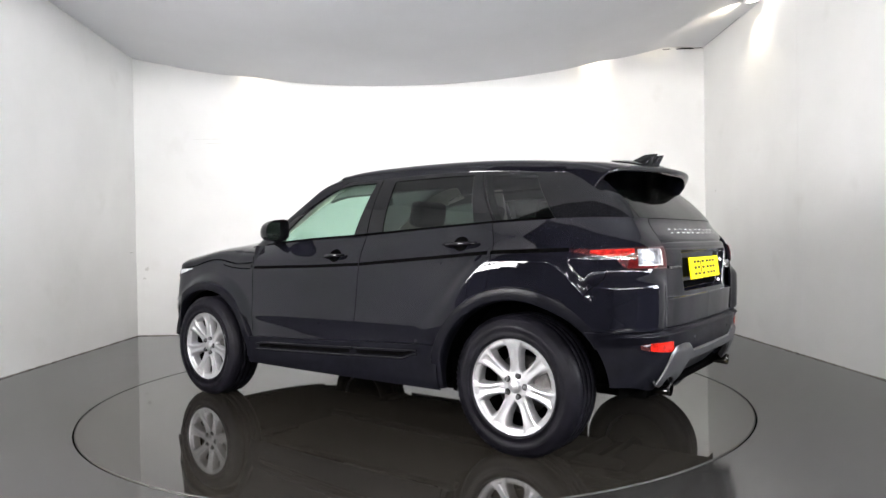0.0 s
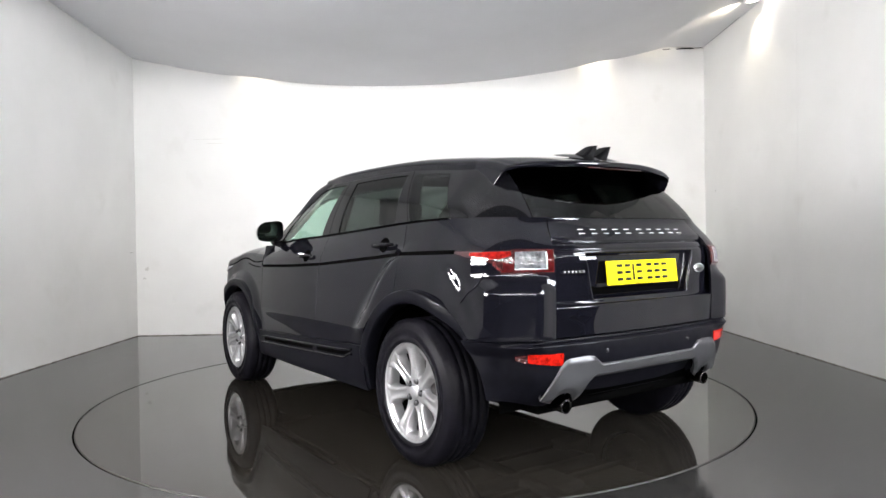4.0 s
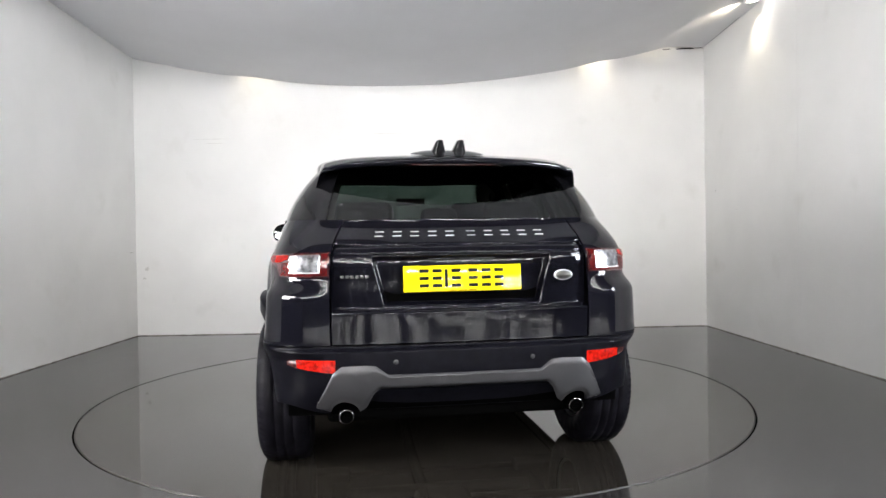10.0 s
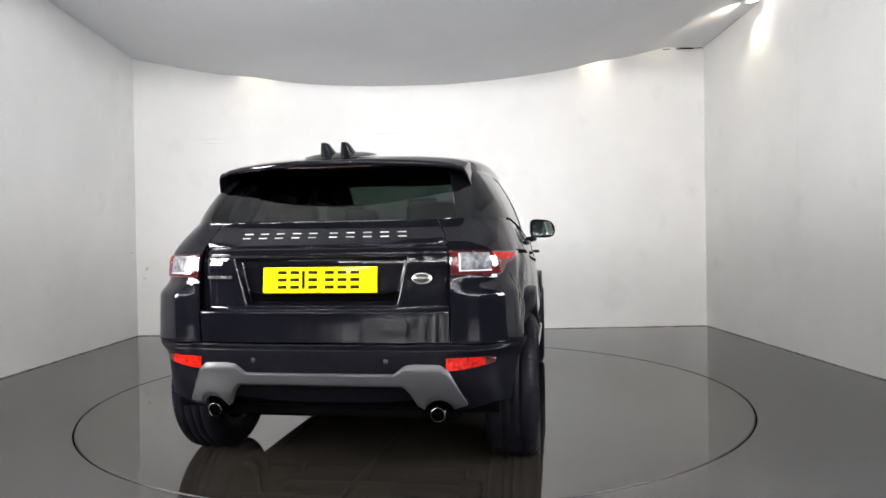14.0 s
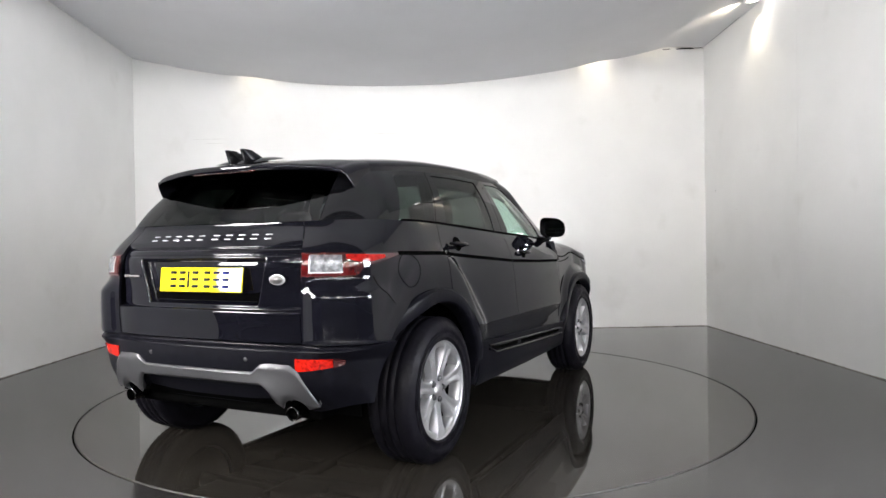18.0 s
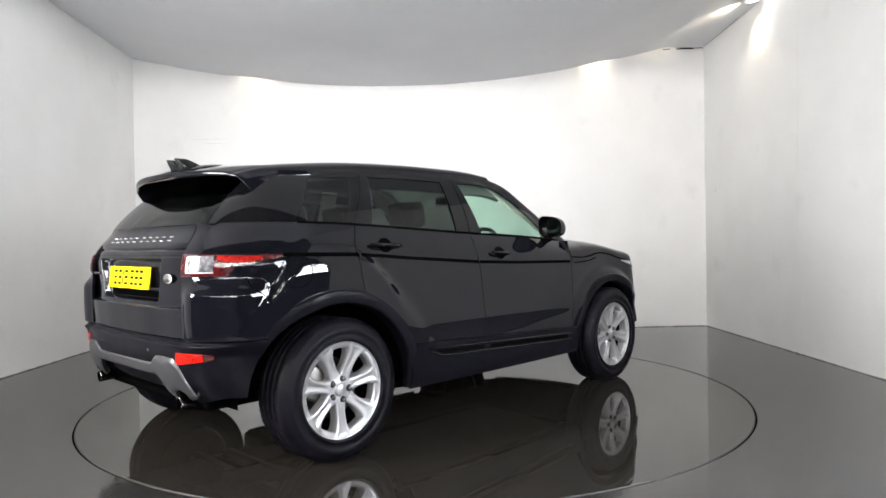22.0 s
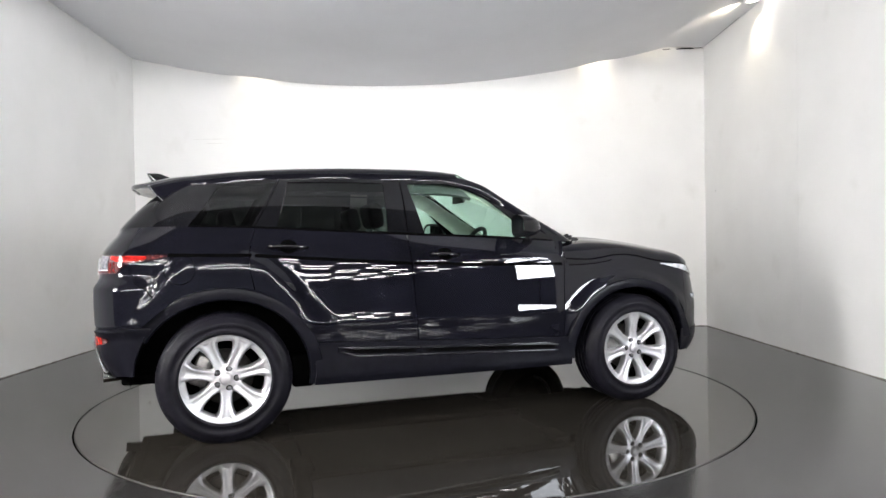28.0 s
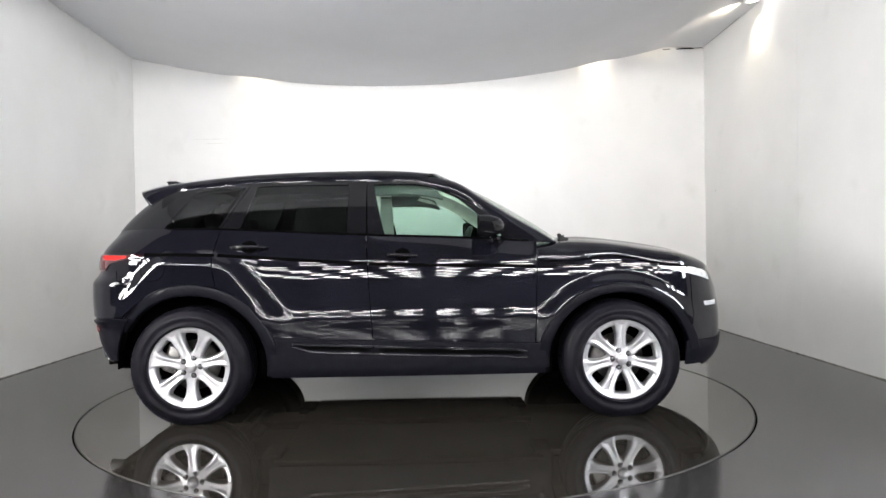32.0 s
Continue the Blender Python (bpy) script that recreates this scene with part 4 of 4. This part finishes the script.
part("rear_axle_beam", joined(tube([(-1.33, -0.72, 0.33), (-1.33, 0.72, 0.33)], 0.045), tube([(-1.2, -0.5, 0.30), (-1.2, 0.5, 0.30)], 0.05), box(-1.5, -1.1, -0.16, 0.16, 0.26, 0.44, 0.05)), MATT, car)

# ---- wheels ----


def tyre_mesh():
    w = 0.118
    prof = [(0.232, -w + 0.012), (0.255, -w - 0.002), (0.30, -w - 0.008), (0.335, -w), (0.352, -w + 0.012), (0.361, -w + 0.026)]
    for k, yy in enumerate(np.linspace(-0.085, 0.085, 9)):
        if k in (2, 4, 6):
            prof += [(0.3665, yy - 0.0045), (0.3625, yy - 0.003), (0.3625, yy + 0.003), (0.3665, yy + 0.0045)]
        else:
            prof.append((0.3665, yy))
    prof += [(0.361, w - 0.026), (0.352, w - 0.012), (0.335, w), (0.318, w + 0.006), (0.315, w + 0.0085), (0.295, w + 0.0085), (0.292, w + 0.0065), (0.262, w + 0.003), (0.262, w + 0.006), (0.256, w + 0.004), (0.246, w - 0.006), (0.238, w - 0.014)]
    return lathe(prof, 96)


def tread_blocks():
    verts, faces = [], []
    for i in range(72):
        a = 2 * math.pi * i / 72
        for sgn in (1, -1):
            o = len(verts)
            for r, y, da in ((0.346, 0.115, 0), (0.3635, 0.098, 0), (0.3635, 0.098, 0.026), (0.346, 0.115, 0.026), (0.3690, 0.074, 0), (0.3690, 0.074, 0.026)):
                verts.append((r * math.cos(a + da), sgn * y, r * math.sin(a + da)))
            faces += [(o, o + 1, o + 2, o + 3), (o + 1, o + 4, o + 5, o + 2)]
    return verts, faces


def spoke_mesh(turn):
    """One spoke: a flat face with a shallow groove, sloping flanks, and a flange that widens into the rim."""
    V = []
    for r, w, f, d in ((0.066, 0.034, 0.039, -0.019), (0.084, 0.0270, 0.034, -0.018), (0.105, 0.0240, 0.031, -0.016), (0.135, 0.0240, 0.032, -0.012), (0.165, 0.0262, 0.036, -0.008), (0.188, 0.0305, 0.043, -0.005),
                       (0.206, 0.0390, 0.056, -0.002), (0.220, 0.0520, 0.076, 0.0), (0.236, 0.0720, 0.104, 0.001)):
        g = 0.005 * float(smooth01((r - 0.08) / 0.03)) * float(smooth01((0.236 - r) / 0.02))
        rowp = [(-f * 1.06, d - 0.050), (-f, d - 0.026), (-w - 0.003, d - 0.004), (-w, d), (-w * 0.50, d), (-w * 0.34, d - g), (w * 0.34, d - g), (w * 0.50, d), (w, d), (w + 0.003, d - 0.004), (f, d - 0.026), (f * 1.06, d - 0.050)]
        V.append([(r * math.cos(turn) - t * math.sin(turn), y, r * math.sin(turn) + t * math.cos(turn)) for t, y in rowp])
    return sheet(np.array(V), np.array((0, 1.0, 0)), 0)


def build_wheel(turn):
    root = new("wheel")
    part("tyre", tyre_mesh(), RUBBER, root, "black rubber tyre")
    tagged(part("tread", tread_blocks(), RUBBER, root), kind="stuff")
    part("rim", joined(lathe([(0.232, -0.10), (0.228, 0.02), (0.224, 0.055), (0.228, 0.082), (0.238, 0.093), (0.249, 0.095), (0.2525, 0.100), (0.2540, 0.105), (0.2515, 0.112), (0.245, 0.1125), (0.240, 0.106)], 96),
                             lathe([(0.212, 0.045), (0.212, 0.088), (0.215, 0.0985), (0.226, 0.1035), (0.242, 0.106)], 96)), ALLOY, root, "silver seven-spoke alloy wheel")
    for k in range(7):
        g_ = spoke_mesh(math.radians(turn) + 2 * math.pi * k / 7)
        part("spoke", ([(x, y + 0.105, z) for x, y, z in g_[0]], g_[1]), ALLOY, root)
    part("hub", lathe([(0.0, 0.099), (0.028, 0.098), (0.031, 0.095), (0.032, 0.086), (0.038, 0.084), (0.050, 0.083), (0.078, 0.084), (0.086, 0.078), (0.091, 0.060), (0.092, 0.04)], 40), ALLOY, root)
    for k in range(5):
        a = math.radians(turn + 18 + 72 * k)
        seat = pose(0.0575 * math.cos(a), 0.0, 0.0575 * math.sin(a))
        part("wheel_nut", moved(lathe([(0.0, 0.0985), (0.009, 0.0980), (0.0125, 0.095), (0.013, 0.082)], 12), seat), NUT, root, "grey steel wheel nut")
        # black disc on the hub face paints the shade of the nut hole
        part("nut_recess_shade", moved(lathe([(0.0, 0.0856), (0.0165, 0.0856), (0.0175, 0.0835)], 20), seat), DARK, root)
    part("brake_disc", lathe([(0.0, 0.035), (0.07, 0.035), (0.075, 0.012), (0.155, 0.012), (0.156, -0.012), (0.0, -0.012)], 48), STEEL, root)
    part("wheel_barrel", lathe([(0.224, 0.05), (0.215, 0.0), (0.213, -0.09), (0.0, -0.095)], 48), DARK, root)
    a = math.radians(160)
    part("brake_caliper", moved(box(-0.05, 0.05, -0.045, 0.045, -0.09, 0.09, 0.02), pose(0.135 * math.cos(a), 0.01, 0.135 * math.sin(a), 0, -160, 0)), STEEL, root)
    return root


for hx, y, turn in ((-1.33, 0.812, 90), (1.335, 0.820, 90), (-1.33, -0.812, -90), (1.335, -0.820, 90)):
    wheel = build_wheel(turn)
    wheel.parent = car
    wheel.matrix_local = pose(hx, y, HUB_Z) if y > 0 else pose(hx, y, HUB_Z) @ Matrix.Diagonal((1, -1, 1, 1))

# ---- rear lamps, lettering, plate, bumper details ----


def skin_patch(x_of_s0, x_of_s1, lo, hi, m, n, out, side, rim=0.012):
    return panel(lambda z: np.full_like(z, x_of_s0), lambda z: np.full_like(z, x_of_s1), lo, hi, m, n, out=out, side=side, rim=rim)


for side in (1, -1):
    s0, s1 = float(s_of_y(0.580)), float(s_of(-1.635))
    top = lambda s: 1.062 - 0.008 * smooth01((s - s0) / (s1 - s0))
    mid = s0 + 0.235

    def low(s):
        return 0.955 + 0.045 * smooth01((s - mid) / 0.06) + 0.045 * np.clip((s - mid - 0.05) / (s1 - mid - 0.05), 0, 1)
    lampbody = part("rear_lamp", skin_patch(s0, s1, low, top, 60, 14, 0.006, side), SMOKED, car, "smoked red and clear rear lamp")
    def red_low(s):
        return np.maximum(low(s) + 0.010, 1.020 + 0.012 * smooth01((mid + 0.02 - s) / 0.05))
    part("red_outer_lens", skin_patch(mid - 0.035, mid + 0.62 * (s1 - mid), red_low, lambda s: top(s) - 0.006, 30, 6, 0.0085, side, 0.004), LAMPRED, lampbody, "bright red lens")
    part("red_frame", joined(skin_patch(s0 + 0.006, mid + 0.005, lambda s: low(s) + 0.006, lambda s: low(s) + 0.016, 24, 3, 0.0082, side, 0.003),
                             skin_patch(s0 + 0.006, s0 + 0.036, lambda s: low(s) + 0.016, lambda s: top(s) - 0.006, 6, 10, 0.0082, side, 0.003),
                             skin_patch(mid - 0.050, mid - 0.002, lambda s: low(s) + 0.016, lambda s: top(s) - 0.040, 8, 8, 0.0082, side, 0.003)), DIMRED, lampbody, "dark red lens frame")
    part("clear_lens", skin_patch(s0 + 0.044, mid - 0.052, lambda s: low(s) + 0.022, lambda s: top(s) - 0.008, 24, 10, 0.0085, side, 0.004), CLEARLENS, lampbody, "clear reversing lamp lens")
    part("light_guide", joined(skin_patch(s0 + 0.040, mid - 0.05, lambda s: low(s) + 0.017, lambda s: low(s) + 0.022, 20, 3, 0.010, side, 0.002), skin_patch(s0 + 0.038, s0 + 0.045, lambda s: low(s) + 0.017, lambda s: top(s) - 0.012, 3, 8, 0.010, side, 0.002)), LETTER, lampbody)
    # reflector in the bumper
    r0, r1 = float(s_of_y(0.555)), float(s_of_y(0.712))
    part("bumper_reflector", skin_patch(r0, r1, lambda s: 0.545 + 0.022 * ((s - r0) / (r1 - r0)) ** 1.5, lambda s: 0.600 + 0.0 * s, 16, 6, 0.026, side), REDLENS, car, "bright red bumper reflector")
    part("reflector_end", skin_patch(r1 + 0.002, r1 + 0.05, lambda s: 0.562 + 0.3 * (s - r1), lambda s: 0.600 - 0.1 * (s - r1), 8, 4, 0.022, side), SMOKED, car)
    # exhaust tailpipe
    part("tailpipe", moved(lathe([(0.029, 0.0), (0.032, 0.0), (0.033, 0.004), (0.032, 0.01), (0.032, 0.16), (0.029, 0.16), (0.029, 0.01)], 32), pose(-2.000, side * 0.517, 0.349, 4, 0, -90)), CHROME, car, "chrome tailpipe")
    part("tailpipe_bore", moved(lathe([(0.0, 0.03), (0.0295, 0.03)], 24), pose(-2.000, side * 0.517, 0.349, 4, 0, -90)), DARK, car)
    # fuel cap ring is on the right-hand side only
    if side < 0:
        ring = []
        for i in range(49):
            t = 2 * math.pi * i / 48
            ring.append([body(-s_of(-1.563 + r * math.cos(t)), 0.969 + r * math.sin(t), 0.0015) for r in (0.079, 0.082)])
        part("fuel_flap", sheet(np.array(ring), np.array((0, -1.0, 0)), 0), DARK, car, "round fuel flap outline")

# silver skid plate across the bumper
def skid_mesh():
    def edge_top(y):
        return np.interp(abs(y), [0, 0.335, 0.385, 0.43, 0.53, 0.565, 0.60, 0.65], [0.534, 0.534, 0.572, 0.577, 0.573, 0.545, 0.48, 0.39])
    def edge_low(y):
        pipe = max(0.0, 0.068**2 - (abs(y) - 0.525) ** 2) ** 0.5
        return max(float(np.interp(abs(y), [0, 0.37, 0.40, 0.43, 0.47, 0.58, 0.65], [0.476, 0.474, 0.445, 0.385, 0.358, 0.362, 0.385])), 0.345 + pipe if pipe else 0)
    ys = np.linspace(-0.648, 0.648, 180)
    V = []
    for y in ys:
        zl, zh = edge_low(y), edge_top(y)
        s_ = float(s_of_y(abs(y))) * (1 if y > 0 else -1)
        V.append([body(s_, zl + (zh - zl) * b_, 0.026 + 0.010 * min(1.0, 7 * b_, 7 * (1 - b_))) for b_ in np.linspace(0, 1, 16)])
    return sheet(np.array(V), np.array((-1.0, 0, 0)), 0.03)


part("skid_plate", skid_mesh(), SKID, car, "silver-grey skid plate with pipe cut-outs")
for y in (-0.30, 0.30):
    part("parking_sensor", moved(lathe([(0.0, 0.004), (0.010, 0.004), (0.012, 0.0)], 16), Matrix.Translation(Vector(body(float(s_of_y(abs(y))) * (1 if y > 0 else -1), 0.588, 0.019))) @ pose(0, 0, 0, 0, 0, 90)), MATT, car)

# number plate: plain bars instead of its characters
TILT = pose(-2.018, 0, 0.940, 0, 6.2, 0)
plate = part("number_plate", moved(box(-0.004, 0.004, -0.2625, 0.2625, -0.0575, 0.0575, 0.0035), TILT), PLATE, car, "yellow rear number plate", False)
for k, y in enumerate((0.172, 0.114, 0.074, 0.030, -0.046, -0.104, -0.162)):
    if k == 2:
        part("plate_bar", moved(box(-0.0052, -0.0040, y - 0.0065, y + 0.0065, -0.038, 0.040), TILT), INK, plate)
        continue
    for zc in (-0.0315, 0.001, 0.0335):
        part("plate_bar", moved(box(-0.0052, -0.0040, y - 0.0205, y + 0.0205, zc - 0.0072, zc + 0.0072), TILT), INK, plate)
for k in range(3):
    part("dealer_bar", moved(box(-0.0052, -0.0040, -0.06 + 0.045 * k, -0.025 + 0.045 * k, -0.054, -0.051), TILT), INK, plate)
part("plate_lamp", box(-2.0, -1.97, -0.15, 0.15, 1.025, 1.035, 0.003), CLEARLENS, car)

# silver name bars on the tailgate: plain shapes in place of the words
for y0, n in ((0.398, 5), (-0.030, 5)):
    for k in range(n):
        yy = y0 - 0.082 * k - 0.021
        s_ = float(s_of_y(abs(yy))) * (1 if yy > 0 else -1)
        for dz in (-0.0095, 0.0095):
            c = body(s_, 1.138 + dz)
            part("name_bar", moved(box(-0.019, 0.019, -0.002, 0.002, -0.0024, 0.0024, 0.0010), pose(c[0] - 0.001, c[1], c[2], -38, 0, -90)), LETTER, car, "plain silver bar")
for k in range(6):
    yy = 0.525 - 0.021 * k
    c = body(float(s_of_y(yy)), 0.955)
    part("model_bar", box(c[0] + 0.002, c[0] + 0.010, yy - 0.0075, yy + 0.0075, 0.949, 0.961, 0.002), STEEL, car, "plain silver bar")
badge = part("oval_badge", moved(lathe([(0.0, 0.007), (0.8, 0.006), (0.95, 0.005), (1.0, 0.0)], 40), pose(-2.014, -0.459, 0.944, 0, 0, 90) @ Matrix.Diagonal((0.044, 1, 0.024, 1))), LETTER, car, "plain silver oval badge")
part("badge_field", moved(lathe([(0.0, 0.0085), (0.80, 0.0080), (0.82, 0.0)], 40), pose(-2.014, -0.459, 0.944, 0, 0, 90) @ Matrix.Diagonal((0.044, 1, 0.024, 1))), STEEL, badge)

# ---- door mirrors, handles ----
for side in (1, -1):
    V = []
    for i, a in enumerate(np.linspace(0, 1, 14)):
        x = 0.452 + 0.165 * a
        k = math.sqrt(max(0.0, 1 - max(0, (a - 0.15) / 0.85) ** 2.2)) if a > 0.15 else 1.0
        yy, zz, hy, hz = 0.955 - 0.03 * a, 1.192, 0.092 * k + 0.004, 0.071 * k + 0.004
        V.append([(x, side * (yy + hy * math.copysign(abs(math.cos(t)) ** 0.6, math.cos(t))), zz + hz * math.copysign(abs(math.sin(t)) ** 0.65, math.sin(t)) * (1.0 if math.sin(t) > 0 else 0.9) - 0.02 * math.cos(t) * (1 if math.sin(t) > 0 else 0)) for t in np.linspace(0, 2 * math.pi, 37)])
    mir = part("door_mirror", sheet(np.array(V), np.array(V) - np.array((0.53, side * 0.96, 1.19)), 0.004), PIANO, car, "gloss black door mirror housing")
    glass = [(0.474 - 0.20 * 0.083 * math.cos(t), side * (0.955 + 0.083 * math.copysign(abs(math.cos(t)) ** 0.6, math.cos(t))), 1.190 + 0.060 * math.copysign(abs(math.sin(t)) ** 0.65, math.sin(t))) for t in np.linspace(0, 2 * math.pi, 36, endpoint=False)]
    part("mirror_glass", (glass, [tuple(range(36)) if side < 0 else tuple(range(36))[::-1]]), MIRROR, mir, "mirror glass")
    part("mirror_foot", tube([(0.60, side * 0.79, 1.105), (0.58, side * 0.84, 1.11), (0.555, side * 0.90, 1.125)], [0.035, 0.026, 0.022]), PIANO, mir)
    for x0, x1, zc in ((-1.085, -0.855, 1.088), (-0.108, 0.075, 1.026)):
        pts = [body(side * float(s_of(x)), zc + dz, o) for x, dz, o in zip(np.linspace(x0, x1, 7), (0.004, 0.003, 0.002, 0, -0.001, -0.003, -0.004), (0.012, 0.030, 0.038, 0.040, 0.038, 0.028, 0.010))]
        hd = part("door_handle", tube(pts, [0.008, 0.0105, 0.0115, 0.012, 0.0115, 0.0105, 0.007], 12), PIANO, car)
        # no hollow here: a flat black oval paints the cup's shade
        V = []
        xm = (x0 + x1) / 2
        for r in np.linspace(0.05, 1, 7):
            V.append([body(side * float(s_of(xm + 0.05 * r * math.cos(t))), zc + 0.001 + 0.040 * r * math.sin(t), 0.002) for t in np.linspace(0, 2 * math.pi, 25)])
        part("handle_cup_shade", sheet(np.array(V), np.array((0, side, 0.0)), 0), DARK, hd)
    # headlamp and marker on the front corner
    hl0, hl1 = float(s_of(1.60)), float(s_of(1.985))
    part("headlamp", panel(lambda z: np.full_like(z, hl0), lambda z: np.full_like(z, hl1), lambda s: np.interp(s, [hl0, hl0 + 0.1, hl0 + 0.25, hl1], [0.925, 0.900, 0.868, 0.83]), lambda s: np.interp(s, [hl0, hl0 + 0.1, hl0 + 0.25, hl1], [0.932, 0.925, 0.915, 0.885]), 30, 8, out=0.006, side=side), HEADLENS, car, "bright clear wrap-round headlamp")
    fg0, fg1 = float(s_of(1.90)), float(s_of(2.02))
    part("side_marker_lamp", panel(lambda z: np.full_like(z, fg0), lambda z: np.full_like(z, fg1), fixed(0.672), fixed(0.700), 10, 4, out=0.006, side=side), HEADLENS, car, "small clear lamp")
    # wing vent
    part("wing_vent", panel(lambda z: s_of(np.full_like(z, 0.84)), lambda z: s_of(np.full_like(z, 1.06)), fixed(0.945), lambda s: 0.968 + 0 * s, 16, 4, out=0.004, side=side), PIANO, car, "gloss black wing vent")

# ---- cabin ----
def seat_geo(x, y, w, back_h, lean):
    return joined(moved(box(-0.26, 0.26, -w, w, -0.07, 0.07, 0.05, 3), pose(x + 0.22, y, 0.62, 0, -6, 0)),
                  moved(box(-0.065, 0.065, -w, w, 0.0, back_h, 0.05, 3), pose(x - 0.02, y, 0.60, 0, -lean, 0)))


def headrest_geo(x, y, z, w=0.13):
    return joined(moved(box(-0.05, 0.05, -w, w, -0.085, 0.085, 0.04, 3), pose(x, y, z, 0, -12, 0)), tube([(x, y - 0.05, z), (x + 0.015, y - 0.05, z - 0.15)], 0.007), tube([(x, y + 0.05, z), (x + 0.015, y + 0.05, z - 0.15)], 0.007))


for y in (0.37, -0.37):
    st = part("front_seat", seat_geo(-0.12, y, 0.25, 0.60, 18), LEATHER, car, "dark leather front seat")
    part("headrest", headrest_geo(-0.36, y, 1.285, 0.15), LEATHER, st)
st = part("rear_seat", joined(moved(box(-0.26, 0.26, -0.57, 0.57, -0.07, 0.07, 0.05, 3), pose(-0.82, 0, 0.62)), moved(box(-0.07, 0.07, -0.57, 0.57, 0, 0.56, 0.05, 3), pose(-1.08, 0, 0.62, 0, -22, 0))), LEATHER, car, "dark leather rear bench")
for y in (0.40, 0.0, -0.40):
    part("headrest", headrest_geo(-1.30, y, 1.235 if y else 1.20, 0.15 if y else 0.10), LEATHER, st)
part("load_cover", box(-1.86, -1.33, -0.62, 0.62, 1.075, 1.09, 0.004), LEATHER, car)
part("dashboard", joined(box(0.48, 0.98, -0.74, 0.74, 0.72, 1.03, 0.05, 3), box(0.50, 0.72, -0.60, -0.16, 0.98, 1.085, 0.04, 3)), LEATHER, car)
ang_ = np.linspace(0, 2 * math.pi, 33)
wheel_geo = tube([Vector((0.36, -0.37, 1.03)) + Vector((0.08 * math.cos(a), 0.185 * math.sin(a), 0.165 * math.cos(a))) for a in ang_], 0.016, 10, False)
stw = part("steering_wheel", wheel_geo, LEATHER, car)
part("steering_boss", joined(moved(box(-0.03, 0.03, -0.08, 0.08, -0.06, 0.06, 0.02), pose(0.38, -0.37, 1.03, 0, 26, 0)), tube([(0.38, -0.53, 1.03), (0.38, -0.21, 1.03)], 0.014)), LEATHER, stw)
part("interior_mirror", joined(moved(box(-0.012, 0.012, -0.115, 0.115, -0.03, 0.03, 0.01), pose(0.40, -0.02, 1.425)), tube([(0.41, 0, 1.43), (0.47, 0, 1.47)], 0.008)), LEATHER, car)
V = np.array([[(lambda p: (p[0], p[1] * 0.96, p[2] - 0.035))(roof_point(-1.45 + (roof_front(u) + 1.42) * a, u)) for u in us] for a in np.linspace(0, 1, 30)])
part("headliner", sheet(V, np.array((0, 0, -1.0)), 0), LINING, car, "grey cloth roof lining")
for side in (1, -1):
    A = RAILLINE(tt) * np.array([1, side, 1]) + np.array([0.0, -side * 0.03, -0.008])
    B = RIDGE(tt) * np.array([1, side, 1]) + np.array([-0.015, -side * 0.07, -0.022])
    C = RIDGE(tt) * np.array([1, side, 1]) + np.array([0.01, -side * 0.105, -0.012])
    part("pillar_trim", sheet(np.stack([A + np.array([-0.03, 0, -0.02]), A, B, C], 1), np.array((-1.0, -side, 0)), 0.005), TRIMGREY, car, "pale beige windscreen pillar trim")
    for xb, xt, w in ((-0.22, -0.235, 0.07), (-1.12, -0.98, 0.05)):
        p0, p1 = house(s_base(xb) * side, 0.0), house(s_rail(xt) * side, 1.0)
        q = np.array([0, -side * 0.04, 0])
        V = np.array([[p0 + q + np.array([k, 0, -0.1]), p1 + q + np.array([k, 0, 0])] for k in (-w, w)])
        part("pillar_trim", sheet(V, np.array((0, -side, 0.0)), 0.01), TRIMGREY if xb > -1 else LEATHER, car)
    part("roof_rail_trim", panel(leaning(-1.10, -0.98), leaning(0.42, 0.20), fixed(0.80), fixed(1.0), 24, 6, out=-0.035, surface=house, side=side, rim=0.02), LINING, car)
    part("door_card", box(-0.78, 0.62, side * 0.77 - 0.02, side * 0.77 + 0.02, 0.45, 1.12, 0.015), LEATHER, car)


def motions():
    turn = [(0, 140.57), (1, 136.16), (2, 131.75), (3, 127.31), (4, 122.84), (5, 118.37), (6, 113.9), (7, 109.47), (8, 105.12), (9, 100.79), (10, 96.40), (11, 91.99), (12, 87.62),
            (13, 83.30), (14, 78.93), (15, 74.54), (16, 70.15), (17, 65.76), (18, 61.43), (19, 57.12), (20, 52.78), (21, 48.40), (22, 43.95), (23, 39.44), (24, 34.93), (25, 30.42),
            (26, 25.91), (27, 21.40), (28, 16.89), (29, 12.41), (30, 7.92), (31, 3.43), (32, -1.06)]
    rows = [(t, pose(0, 0, 0, 0, 0, a) @ pose(-0.0658, 0.0379, 0)) for t, a in turn]
    walk(car, rows)
    walk(turntable, [(t, pose(0, 0, 0, 0, 0, a - 140.57)) for t, a in turn])


motions()
